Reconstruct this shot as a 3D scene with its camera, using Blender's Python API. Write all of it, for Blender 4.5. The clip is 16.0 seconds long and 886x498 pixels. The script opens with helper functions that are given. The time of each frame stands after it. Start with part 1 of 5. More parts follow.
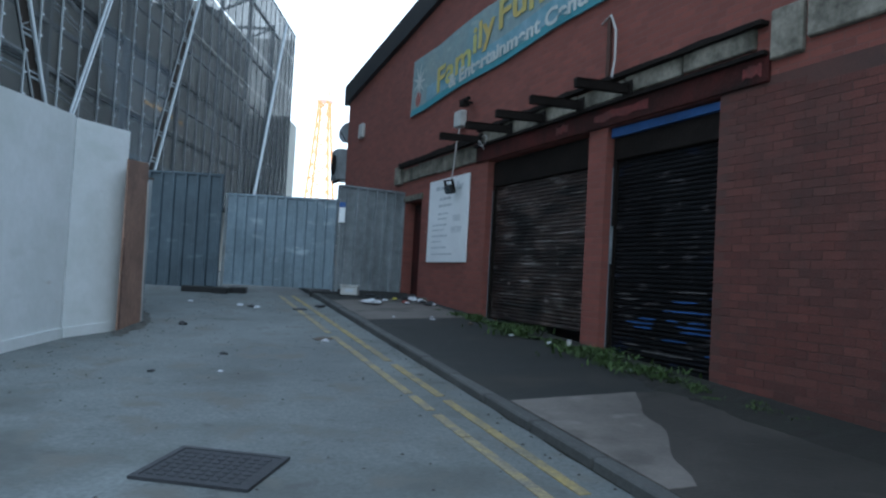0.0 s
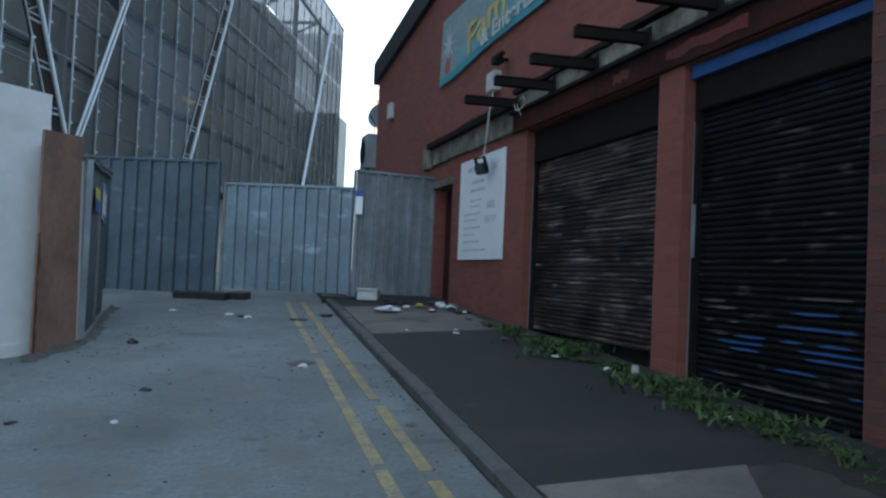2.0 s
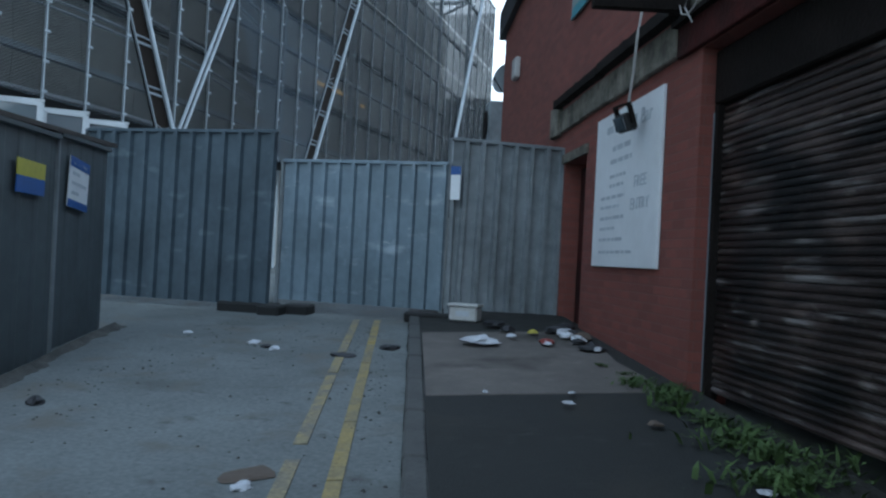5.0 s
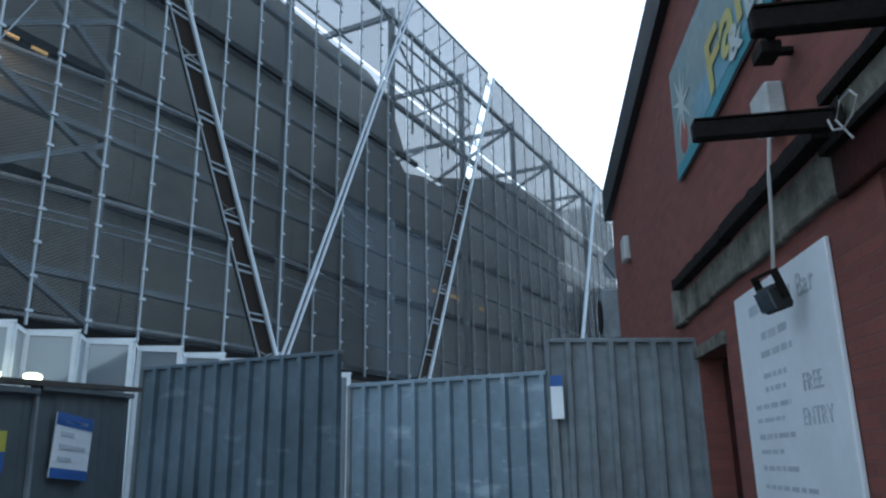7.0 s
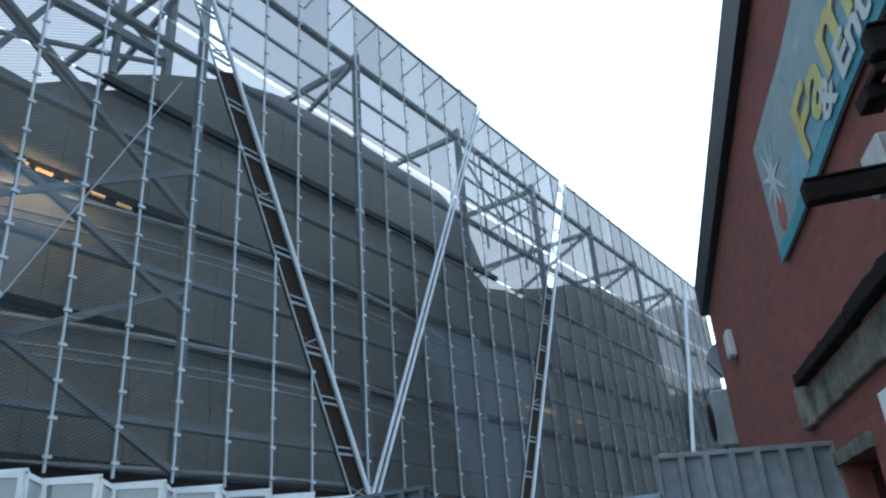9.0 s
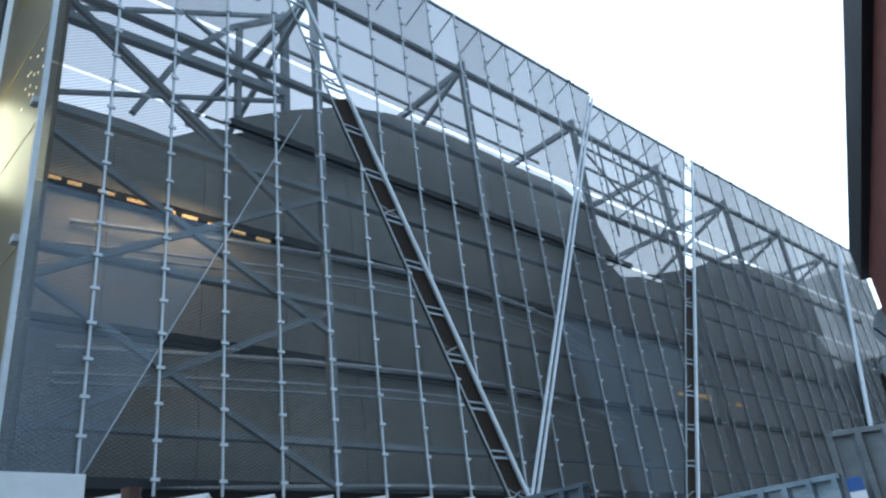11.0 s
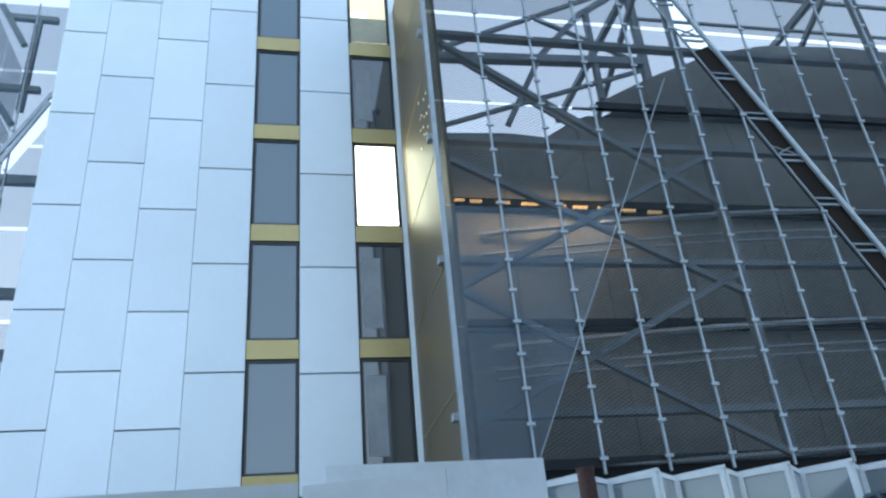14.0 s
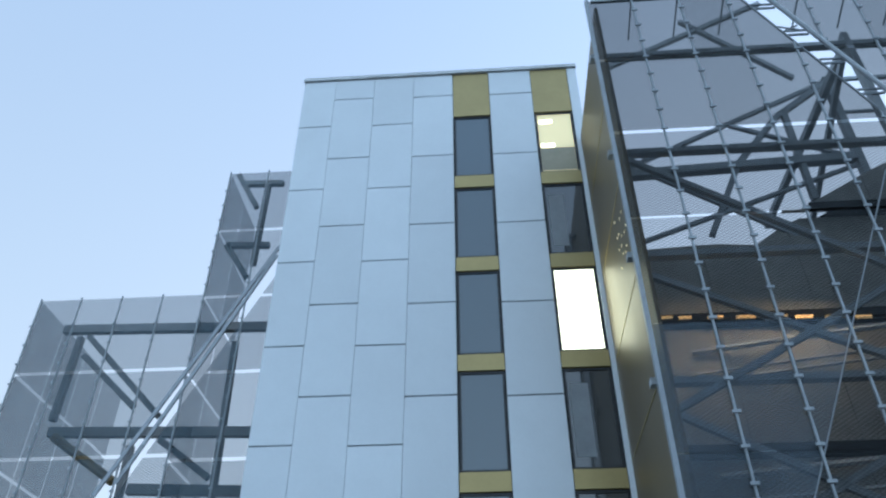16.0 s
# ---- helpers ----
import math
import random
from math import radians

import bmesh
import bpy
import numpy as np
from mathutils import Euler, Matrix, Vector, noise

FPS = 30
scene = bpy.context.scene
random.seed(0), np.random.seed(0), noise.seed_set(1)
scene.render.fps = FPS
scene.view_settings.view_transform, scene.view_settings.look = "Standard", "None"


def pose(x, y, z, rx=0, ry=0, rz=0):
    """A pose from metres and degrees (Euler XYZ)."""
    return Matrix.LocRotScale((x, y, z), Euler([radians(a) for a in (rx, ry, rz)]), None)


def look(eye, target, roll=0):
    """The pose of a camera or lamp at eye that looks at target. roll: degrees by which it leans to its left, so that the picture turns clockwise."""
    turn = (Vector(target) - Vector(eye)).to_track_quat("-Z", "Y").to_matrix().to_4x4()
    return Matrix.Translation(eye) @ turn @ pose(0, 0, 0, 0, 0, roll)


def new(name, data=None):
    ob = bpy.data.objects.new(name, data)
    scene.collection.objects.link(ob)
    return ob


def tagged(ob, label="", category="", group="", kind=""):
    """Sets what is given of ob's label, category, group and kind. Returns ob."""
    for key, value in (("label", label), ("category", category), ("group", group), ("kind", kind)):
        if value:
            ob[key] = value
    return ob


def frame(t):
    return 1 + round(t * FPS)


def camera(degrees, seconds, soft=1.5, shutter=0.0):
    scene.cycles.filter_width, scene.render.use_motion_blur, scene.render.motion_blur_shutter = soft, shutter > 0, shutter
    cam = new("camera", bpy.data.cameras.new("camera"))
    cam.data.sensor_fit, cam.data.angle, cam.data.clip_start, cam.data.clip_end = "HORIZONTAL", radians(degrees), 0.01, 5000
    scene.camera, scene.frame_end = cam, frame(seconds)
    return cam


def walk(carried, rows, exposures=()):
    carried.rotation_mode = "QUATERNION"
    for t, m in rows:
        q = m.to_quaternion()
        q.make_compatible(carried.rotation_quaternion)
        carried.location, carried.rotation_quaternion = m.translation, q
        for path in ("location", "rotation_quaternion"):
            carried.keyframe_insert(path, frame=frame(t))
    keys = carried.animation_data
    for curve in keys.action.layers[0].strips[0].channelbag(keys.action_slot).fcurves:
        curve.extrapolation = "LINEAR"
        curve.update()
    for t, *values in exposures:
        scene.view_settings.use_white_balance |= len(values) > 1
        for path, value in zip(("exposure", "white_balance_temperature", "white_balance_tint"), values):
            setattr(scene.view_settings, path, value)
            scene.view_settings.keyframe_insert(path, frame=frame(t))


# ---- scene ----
from itertools import product

cam = camera(60.3, 16.0, soft=2.3)
ROWS = [
    (0, (0.579, 0.166, 1.727), (-0.107, 10.136, 2.108), 3.16),
    (0.5, (0.648, 0.859, 1.695), (0.205, 10.833, 2.250), 1.96),
    (1, (0.707, 1.495, 1.724), (0.141, 11.451, 2.466), 0.53),
    (1.5, (0.764, 2.120, 1.703), (-0.292, 12.038, 2.428), 2.89),
    (2, (0.837, 2.734, 1.775), (-0.662, 12.615, 2.109), 2.48),
    (2.5, (0.807, 3.360, 1.807), (-1.218, 13.152, 1.935), 3.31),
    (3, (0.758, 3.978, 1.832), (-1.960, 13.601, 1.976), 1.56),
    (3.5, (0.681, 4.639, 1.797), (-2.545, 14.104, 1.948), 5.09),
    (3.7, (0.679, 4.879, 1.828), (-2.604, 14.325, 1.853), 4.89),
    (5.8, (0.607, 7.343, 2.064), (-3.044, 16.647, 2.400), 2.58),
    (6, (0.566, 7.516, 2.087), (-3.361, 16.696, 2.640), 3.98),
    (6.5, (0.513, 8.049, 2.215), (-4.221, 16.753, 3.564), 2.68),
    (7, (0.377, 8.355, 2.367), (-4.616, 16.597, 5.038), -1.05),
    (7.5, (0.224, 8.527, 2.444), (-4.500, 16.488, 6.226), -1.83),
    (8, (0.157, 8.752, 2.512), (-4.729, 16.364, 6.775), -3.77),
    (8.5, (0.150, 8.854, 2.517), (-5.026, 16.249, 6.821), -5.01),
    (8.7, (0.150, 8.854, 2.517), (-5.171, 16.198, 6.732), -4.86),
    (10.8, (0.150, 8.854, 2.517), (-6.454, 15.032, 6.786), -6.64),
    (11, (0.150, 8.854, 2.517), (-6.553, 14.886, 6.841), -7.18),
    (11.5, (0.150, 8.854, 2.517), (-6.863, 14.519, 6.844), -8.55),
    (12, (0.150, 8.854, 2.517), (-7.332, 13.863, 6.868), -8.66),
    (12.5, (0.150, 8.854, 2.517), (-7.682, 13.163, 7.000), -8.22),
    (13, (0.150, 8.854, 2.517), (-7.943, 12.332, 7.251), -8.04),
    (13.5, (0.150, 8.854, 2.517), (-8.334, 11.292, 7.216), -6.36),
    (14, (0.150, 8.854, 2.517), (-8.629, 10.333, 7.072), -5.39),
    (14.5, (0.150, 8.854, 2.517), (-8.869, 9.327, 6.811), -4.69),
    (15, (0.150, 8.854, 2.517), (-8.735, 8.250, 7.066), -4.16),
    (15.5, (0.150, 8.854, 2.517), (-8.132, 7.773, 8.016), -0.30),
    (16, (0.150, 8.854, 2.517), (-7.740, 7.797, 8.570), -0.21),
]
EXPOSURES = [(0.0, 0.03, 5200, -2), (1.2, 0.0, 5200, -2), (2.5, -0.09, 5200, -2), (3.7, -0.1, 5150, -2), (5.9, -0.12, 5150, -2), (7.0, 0.02, 5100, -2), (8.0, 0.2, 5200, -2), (11.0, 0.25, 5100, -2), (13.6, 0.2, 4950, -2), (14.5, -0.1, 4950, -2), (15.0, -0.33, 4950, -2), (16.0, -0.49, 4950, -2)]
walk(cam, [(t, look(eye, to, roll)) for t, eye, to, roll in ROWS], EXPOSURES)

# ---- sky and sun: a dull evening sky ----
world = bpy.data.worlds.new("world")
scene.world = world
world.use_nodes = True
wn = world.node_tree
sky = wn.nodes.new("ShaderNodeTexSky")
sky.sky_type = "NISHITA"
sky.sun_disc = False
SUN_UP, SUN_ROUND = radians(50), radians(150)
sky.sun_elevation, sky.sun_rotation = SUN_UP, SUN_ROUND
sky.dust_density, sky.air_density, sky.ozone_density = 4.0, 1.0, 2.5
# thick even cloud over the clear sky: paler near the horizon and towards the sea end of the alley
way, part_of, lean = wn.nodes.new("ShaderNodeTexCoord"), wn.nodes.new("ShaderNodeSeparateXYZ"), wn.nodes.new("ShaderNodeMapRange")
cloud, gain, veil = wn.nodes.new("ShaderNodeValToRGB"), wn.nodes.new("ShaderNodeMixRGB"), wn.nodes.new("ShaderNodeMixRGB")
wn.links.new(way.outputs["Generated"], part_of.inputs[0])
wn.links.new(part_of.outputs["Z"], cloud.inputs[0])
cloud.color_ramp.elements[0].position, cloud.color_ramp.elements[0].color = 0.0, (1.0, 0.99, 0.97, 1)
cloud.color_ramp.elements[1].position, cloud.color_ramp.elements[1].color = 0.9, (0.5, 0.55, 0.67, 1)
wn.links.new(part_of.outputs["Y"], lean.inputs[0])
lean.inputs["From Min"].default_value, lean.inputs["From Max"].default_value = -1.0, 1.0
lean.inputs["To Min"].default_value, lean.inputs["To Max"].default_value = 7.8, 16.4
gain.blend_type, gain.inputs[0].default_value = "MULTIPLY", 1.0
wn.links.new(cloud.outputs[0], gain.inputs[1])
wn.links.new(lean.outputs[0], gain.inputs[2])
veil.blend_type, veil.inputs[0].default_value = "MIX", 0.92
wn.links.new(sky.outputs[0], veil.inputs[1])
side_tint, warm = wn.nodes.new("ShaderNodeValToRGB"), wn.nodes.new("ShaderNodeMixRGB")
half_x = wn.nodes.new("ShaderNodeMapRange")
half_x.inputs["From Min"].default_value, half_x.inputs["From Max"].default_value = -1.0, 1.0
wn.links.new(part_of.outputs["X"], half_x.inputs[0])
wn.links.new(half_x.outputs[0], side_tint.inputs[0])
side_tint.color_ramp.elements[0].position, side_tint.color_ramp.elements[0].color = 0.1, (1.0, 0.94, 0.91, 1)
side_tint.color_ramp.elements[1].position, side_tint.color_ramp.elements[1].color = 0.6, (0.94, 0.96, 0.97, 1)
warm.blend_type, warm.inputs[0].default_value = "MULTIPLY", 1.0
wn.links.new(gain.outputs[0], warm.inputs[1])
wn.links.new(side_tint.outputs[0], warm.inputs[2])
wn.links.new(warm.outputs[0], veil.inputs[2])
wn.links.new(veil.outputs[0], wn.nodes["Background"].inputs[0])
wn.nodes["Background"].inputs[1].default_value = 0.155
sun = new("sun", bpy.data.lights.new("sun", "SUN"))
sun.data.energy, sun.data.angle, sun.data.color = 0.6, radians(70), (0.93, 0.98, 1.0)
sun.matrix_world = look((0, 0, 0), (-math.sin(SUN_ROUND), -math.cos(SUN_ROUND), -math.tan(SUN_UP)))


# ---- materials ----
def mat(name, colour, rough=0.8, metal=0.0, grain=30.0, vary=0.15, stain=1.2, dirt=0.25, bump=0.15, each=0.0, tint=None):
    """A surface with fine grain, broad stains of a tint and a slight relief."""
    m = bpy.data.materials.new(name)
    m.use_nodes = True
    n, l = m.node_tree.nodes, m.node_tree.links
    b = n["Principled BSDF"]
    b.inputs["Roughness"].default_value, b.inputs["Metallic"].default_value = rough, metal
    where = n.new("ShaderNodeNewGeometry")
    fine, broad = n.new("ShaderNodeTexNoise"), n.new("ShaderNodeTexNoise")
    fine.inputs["Scale"].default_value, fine.inputs["Detail"].default_value = grain, 6
    broad.inputs["Scale"].default_value, broad.inputs["Detail"].default_value = stain, 8
    broad.inputs["Roughness"].default_value = 0.65
    for tex in (fine, broad):
        l.new(where.outputs["Position"], tex.inputs["Vector"])
    ramp = n.new("ShaderNodeValToRGB")
    ramp.color_ramp.elements[0].position, ramp.color_ramp.elements[1].position = 0.35, 0.7
    dark = tint or tuple(c * (1 - dirt) for c in colour)
    ramp.color_ramp.elements[0].color, ramp.color_ramp.elements[1].color = (*dark, 1), (*colour, 1)
    l.new(broad.outputs[0], ramp.inputs[0])
    scale = n.new("ShaderNodeMapRange")
    scale.inputs["To Min"].default_value, scale.inputs["To Max"].default_value = 1 - vary, 1 + vary
    l.new(fine.outputs[0], scale.inputs[0])
    hsv = n.new("ShaderNodeHueSaturation")
    l.new(ramp.outputs[0], hsv.inputs["Color"])
    last = scale.outputs[0]
    if each:
        info, add = n.new("ShaderNodeObjectInfo"), n.new("ShaderNodeMath")
        add.operation = "MULTIPLY_ADD"
        l.new(info.outputs["Random"], add.inputs[0])
        add.inputs[1].default_value = each
        l.new(last, add.inputs[2])
        last = add.outputs[0]
    l.new(last, hsv.inputs["Value"])
    l.new(hsv.outputs[0], b.inputs["Base Color"])
    rr = n.new("ShaderNodeMapRange")
    rr.inputs["To Min"].default_value, rr.inputs["To Max"].default_value = max(0.03, rough - 0.12), min(1, rough + 0.1)
    l.new(broad.outputs[0], rr.inputs[0])
    l.new(rr.outputs[0], b.inputs["Roughness"])
    if bump:
        bp = n.new("ShaderNodeBump")
        bp.inputs["Strength"].default_value, bp.inputs["Distance"].default_value = bump, 0.02
        l.new(fine.outputs[0], bp.inputs["Height"])
        l.new(bp.outputs[0], b.inputs["Normal"])
    return m


def brick_mat(name, colour, dark, mortar):
    """Brick courses laid on the wall's own plane, 225 by 75 mm."""
    m = mat(name, colour, 0.9, grain=60, vary=0.25, stain=0.8, dirt=0.4, bump=0.3)
    n, l = m.node_tree.nodes, m.node_tree.links
    b = n["Principled BSDF"]
    co, sep, com = n.new("ShaderNodeTexCoord"), n.new("ShaderNodeSeparateXYZ"), n.new("ShaderNodeCombineXYZ")
    l.new(co.outputs["Object"], sep.inputs[0])
    add = n.new("ShaderNodeMath")
    l.new(sep.outputs[0], add.inputs[0])
    l.new(sep.outputs[1], add.inputs[1])
    l.new(add.outputs[0], com.inputs[0])
    l.new(sep.outputs[2], com.inputs[1])
    br = n.new("ShaderNodeTexBrick")
    l.new(com.outputs[0], br.inputs["Vector"])
    for key, v in (("Scale", 1.0), ("Brick Width", 0.225), ("Row Height", 0.075), ("Mortar Size", 0.006), ("Mortar Smooth", 0.3), ("Bias", 0.0)):
        br.inputs[key].default_value = v
    br.inputs["Color1"].default_value, br.inputs["Color2"].default_value, br.inputs["Mortar"].default_value = (*colour, 1), (*dark, 1), (*mortar, 1)
    old = b.inputs["Base Color"].links[0].from_socket
    gain = n.new("ShaderNodeMixRGB")
    gain.blend_type, gain.inputs[0].default_value = "MIX", 0.35
    l.new(br.outputs[0], gain.inputs[1])
    l.new(old, gain.inputs[2])
    l.new(gain.outputs[0], b.inputs["Base Color"])
    bp = n.new("ShaderNodeBump")
    bp.inputs["Strength"].default_value, bp.inputs["Distance"].default_value = 0.5, 0.008
    bp.invert = True
    l.new(br.outputs["Fac"], bp.inputs["Height"])
    l.new(b.inputs["Normal"].links[0].from_socket, bp.inputs["Normal"])
    l.new(bp.outputs[0], b.inputs["Normal"])
    return m


def screen_mat(name, colour, cover):
    """Woven or pierced metal sheet: part metal, part open."""
    m = mat(name, colour, 0.55, 0.15, grain=90, vary=0.03, stain=0.35, dirt=0.3, bump=0.0)
    n, l = m.node_tree.nodes, m.node_tree.links
    n["Principled BSDF"].inputs["Specular IOR Level"].default_value = 0.08
    clear, mix = n.new("ShaderNodeBsdfTransparent"), n.new("ShaderNodeMixShader")
    info, level = n.new("ShaderNodeObjectInfo"), n.new("ShaderNodeMapRange")
    level.inputs["To Min"].default_value, level.inputs["To Max"].default_value = cover - 0.05, cover + 0.05
    l.new(info.outputs["Random"], level.inputs[0])
    where, part_xyz = n.new("ShaderNodeTexCoord"), n.new("ShaderNodeSeparateXYZ")
    l.new(where.outputs["Object"], part_xyz.inputs[0])
    waves = []
    for sign in (1, -1):
        cross, ring = n.new("ShaderNodeMath"), n.new("ShaderNodeMath")
        cross.operation, cross.inputs[1].default_value = "MULTIPLY_ADD", 52.0 * sign
        l.new(part_xyz.outputs[1], cross.inputs[0])
        tall = n.new("ShaderNodeMath")
        tall.operation, tall.inputs[1].default_value = "MULTIPLY", 88.0
        l.new(part_xyz.outputs[2], tall.inputs[0])
        l.new(tall.outputs[0], cross.inputs[2])
        ring.operation = "SINE"
        l.new(cross.outputs[0], ring.inputs[0])
        waves.append(ring)
    both, fold = n.new("ShaderNodeMath"), n.new("ShaderNodeMath")
    both.operation, fold.operation, fold.inputs[1].default_value = "ADD", "MULTIPLY_ADD", 0.045
    l.new(waves[0].outputs[0], both.inputs[0])
    l.new(waves[1].outputs[0], both.inputs[1])
    l.new(both.outputs[0], fold.inputs[0])
    l.new(level.outputs[0], fold.inputs[2])
    l.new(fold.outputs[0], mix.inputs[0])
    l.new(clear.outputs[0], mix.inputs[1])
    l.new(n["Principled BSDF"].outputs[0], mix.inputs[2])
    l.new(mix.outputs[0], n["Material Output"].inputs[0])
    return m


def glow(name, colour, strength):
    m = bpy.data.materials.new(name)
    m.use_nodes = True
    b = m.node_tree.nodes["Principled BSDF"]
    b.inputs["Base Color"].default_value = (*colour, 1)
    b.inputs["Emission Color"].default_value = (*colour, 1)
    b.inputs["Emission Strength"].default_value = strength
    return m


def glass_mat(name, colour, rough=0.05):
    m = bpy.data.materials.new(name)
    m.use_nodes = True
    b = m.node_tree.nodes["Principled BSDF"]
    b.inputs["Base Color"].default_value = (*colour, 1)
    b.inputs["Roughness"].default_value = rough
    b.inputs["IOR"].default_value = 1.5
    b.inputs["Specular IOR Level"].default_value = 1.0
    b.inputs["Coat Weight"].default_value = 0.6
    b.inputs["Coat Roughness"].default_value = 0.03
    return m


M_ROAD = mat("road_asphalt", (0.178, 0.194, 0.19), 0.85, grain=32, vary=0.5, stain=0.6, dirt=0.42, bump=0.35)
M_PAVE = mat("pavement_asphalt", (0.02, 0.0215, 0.0195), 0.85, grain=60, vary=0.4, stain=0.8, dirt=0.35, bump=0.4)
M_SLAB = mat("worn_concrete", (0.16, 0.145, 0.13), 0.85, grain=25, vary=0.2, stain=1.3, dirt=0.45, bump=0.3)
M_SLAB_D = mat("dark_worn_concrete", (0.05, 0.045, 0.038), 0.85, grain=25, vary=0.2, stain=1.3, dirt=0.5, bump=0.3)
M_KERB = mat("kerb_stone", (0.085, 0.086, 0.083), 0.85, grain=40, vary=0.25, stain=2.5, dirt=0.4, bump=0.3, each=0.15)
M_YELLOW = mat("yellow_paint", (0.35, 0.27, 0.095), 0.85, grain=40, vary=0.5, stain=4, dirt=0.6, bump=0.2, tint=(0.17, 0.155, 0.11))
M_YELLOW_OLD = mat("faded_yellow_paint", (0.33, 0.27, 0.12), 0.85, grain=40, vary=0.5, stain=5, dirt=0.6, bump=0.2, tint=(0.17, 0.16, 0.135))
M_IRON = mat("cast_iron", (0.045, 0.047, 0.053), 0.8, 0.0, grain=70, vary=0.4, stain=3, bump=0.5)
M_BRICK = brick_mat("red_brick", (0.245, 0.08, 0.061), (0.165, 0.059, 0.048), (0.16, 0.085, 0.07))
# darker copy of the brick for the flank: the light's falloff in colour
M_BRICK_ONE = mat("brick_face", (0.118, 0.036, 0.028), 0.9, grain=60, vary=0.35, stain=0.9, dirt=0.45, bump=0.4, each=0.5, tint=(0.062, 0.03, 0.025))
M_CONC = mat("weathered_concrete", (0.28, 0.26, 0.215), 0.9, grain=22, vary=0.4, stain=3.2, bump=0.45, each=0.2, tint=(0.06, 0.056, 0.042))
M_STEEL_DARK = mat("rusty_dark_steel", (0.022, 0.018, 0.016), 0.75, 0.2, grain=40, vary=0.4, stain=3, dirt=0.5, bump=0.4)
M_RED_STEEL = mat("flaking_red_paint", (0.085, 0.022, 0.02), 0.75, grain=30, vary=0.4, stain=1.6, bump=0.4, tint=(0.016, 0.013, 0.012))
M_RED_PAINT = mat("old_red_paint", (0.17, 0.03, 0.028), 0.7, grain=30, vary=0.4, stain=3.0, bump=0.3, tint=(0.06, 0.022, 0.02))
M_SHUT = mat("shutter_black", (0.082, 0.06, 0.053), 0.4, 0.4, grain=25, vary=0.5, stain=1.5, dirt=0.55, bump=0.2, each=0.25)
M_SHUT_B = mat("shutter_black_blue", (0.014, 0.014, 0.016), 0.55, 0.35, grain=25, vary=0.5, stain=1.5, dirt=0.5, bump=0.2, each=0.3)


def sprayed(m, marks, tall=2.6):
    """Loose patches of paint, stain or painted highlight, wider than tall, over a finished material."""
    n, l = m.node_tree.nodes, m.node_tree.links
    b = n["Principled BSDF"]
    where, scale = n.new("ShaderNodeNewGeometry"), n.new("ShaderNodeVectorMath")
    scale.operation = "MULTIPLY"
    scale.inputs[1].default_value = (1.0, 1.0, tall)
    l.new(where.outputs["Position"], scale.inputs[0])
    for colour, size, cut, shift in marks:
        tex, move, ramp, mix = n.new("ShaderNodeTexNoise"), n.new("ShaderNodeVectorMath"), n.new("ShaderNodeValToRGB"), n.new("ShaderNodeMixRGB")
        move.inputs[1].default_value = (shift, shift * 0.7, shift * 1.3)
        l.new(scale.outputs[0], move.inputs[0])
        l.new(move.outputs[0], tex.inputs["Vector"])
        tex.inputs["Scale"].default_value, tex.inputs["Detail"].default_value = size, 5
        ramp.color_ramp.elements[0].position, ramp.color_ramp.elements[1].position = cut, cut + 0.16
        l.new(tex.outputs[0], ramp.inputs[0])
        l.new(ramp.outputs[0], mix.inputs[0])
        l.new(b.inputs["Base Color"].links[0].from_socket, mix.inputs[1])
        mix.inputs[2].default_value = (*colour, 1)
        l.new(mix.outputs[0], b.inputs["Base Color"])


sprayed(M_ROAD, [((0.085, 0.09, 0.083), 0.75, 0.53, 2.0), ((0.125, 0.122, 0.108), 2.4, 0.54, 5.0), ((0.07, 0.07, 0.066), 5.0, 0.62, 8.0)])
sprayed(M_PAVE, [((0.027, 0.025, 0.02), 0.9, 0.53, 4.0), ((0.013, 0.0145, 0.012), 1.6, 0.55, 7.0), ((0.036, 0.036, 0.034), 6.0, 0.62, 2.0)])
sprayed(M_SHUT, [((0.16, 0.12, 0.105), 2.2, 0.54, 3.0), ((0.014, 0.013, 0.013), 0.9, 0.48, 14.0), ((0.3, 0.26, 0.24), 4.0, 0.62, 9.0)])
sprayed(M_SHUT_B, [((0.02, 0.03, 0.07), 1.5, 0.62, 1.5), ((0.12, 0.105, 0.11), 3.0, 0.62, 6.0)])
# pale streaks: wear plus the slats' glossy highlights, painted into the colour
sprayed(M_SHUT, [((0.3, 0.275, 0.265), 1.6, 0.58, 21.0), ((0.015, 0.014, 0.014), 1.2, 0.55, 31.0)], 11.0)
sprayed(M_SHUT_B, [((0.12, 0.112, 0.115), 1.4, 0.64, 17.0)], 12.0)
sprayed(M_SLAB_D, [((0.018, 0.017, 0.013), 0.9, 0.5, 12.0), ((0.07, 0.062, 0.052), 1.7, 0.58, 3.0)], 1.0)
sprayed(M_SLAB, [((0.05, 0.045, 0.038), 1.3, 0.56, 9.0), ((0.19, 0.175, 0.16), 2.6, 0.6, 15.0)], 1.0)
M_BLUE = mat("blue_paint", (0.035, 0.1, 0.3), 0.6, grain=30, vary=0.3, stain=3, dirt=0.4)
M_SMEAR = mat("grey_smear", (0.13, 0.12, 0.12), 0.7, grain=30, vary=0.4, stain=6, dirt=0.6)
M_WHITE_BOARD = mat("white_boarding", (0.74, 0.76, 0.78), 0.65, grain=14, vary=0.06, stain=1.3, bump=0.06, tint=(0.6, 0.63, 0.62))
M_SIGN = mat("white_sign", (0.86, 0.88, 0.9), 0.5, grain=12, vary=0.05, stain=1.3, dirt=0.12, bump=0.03)
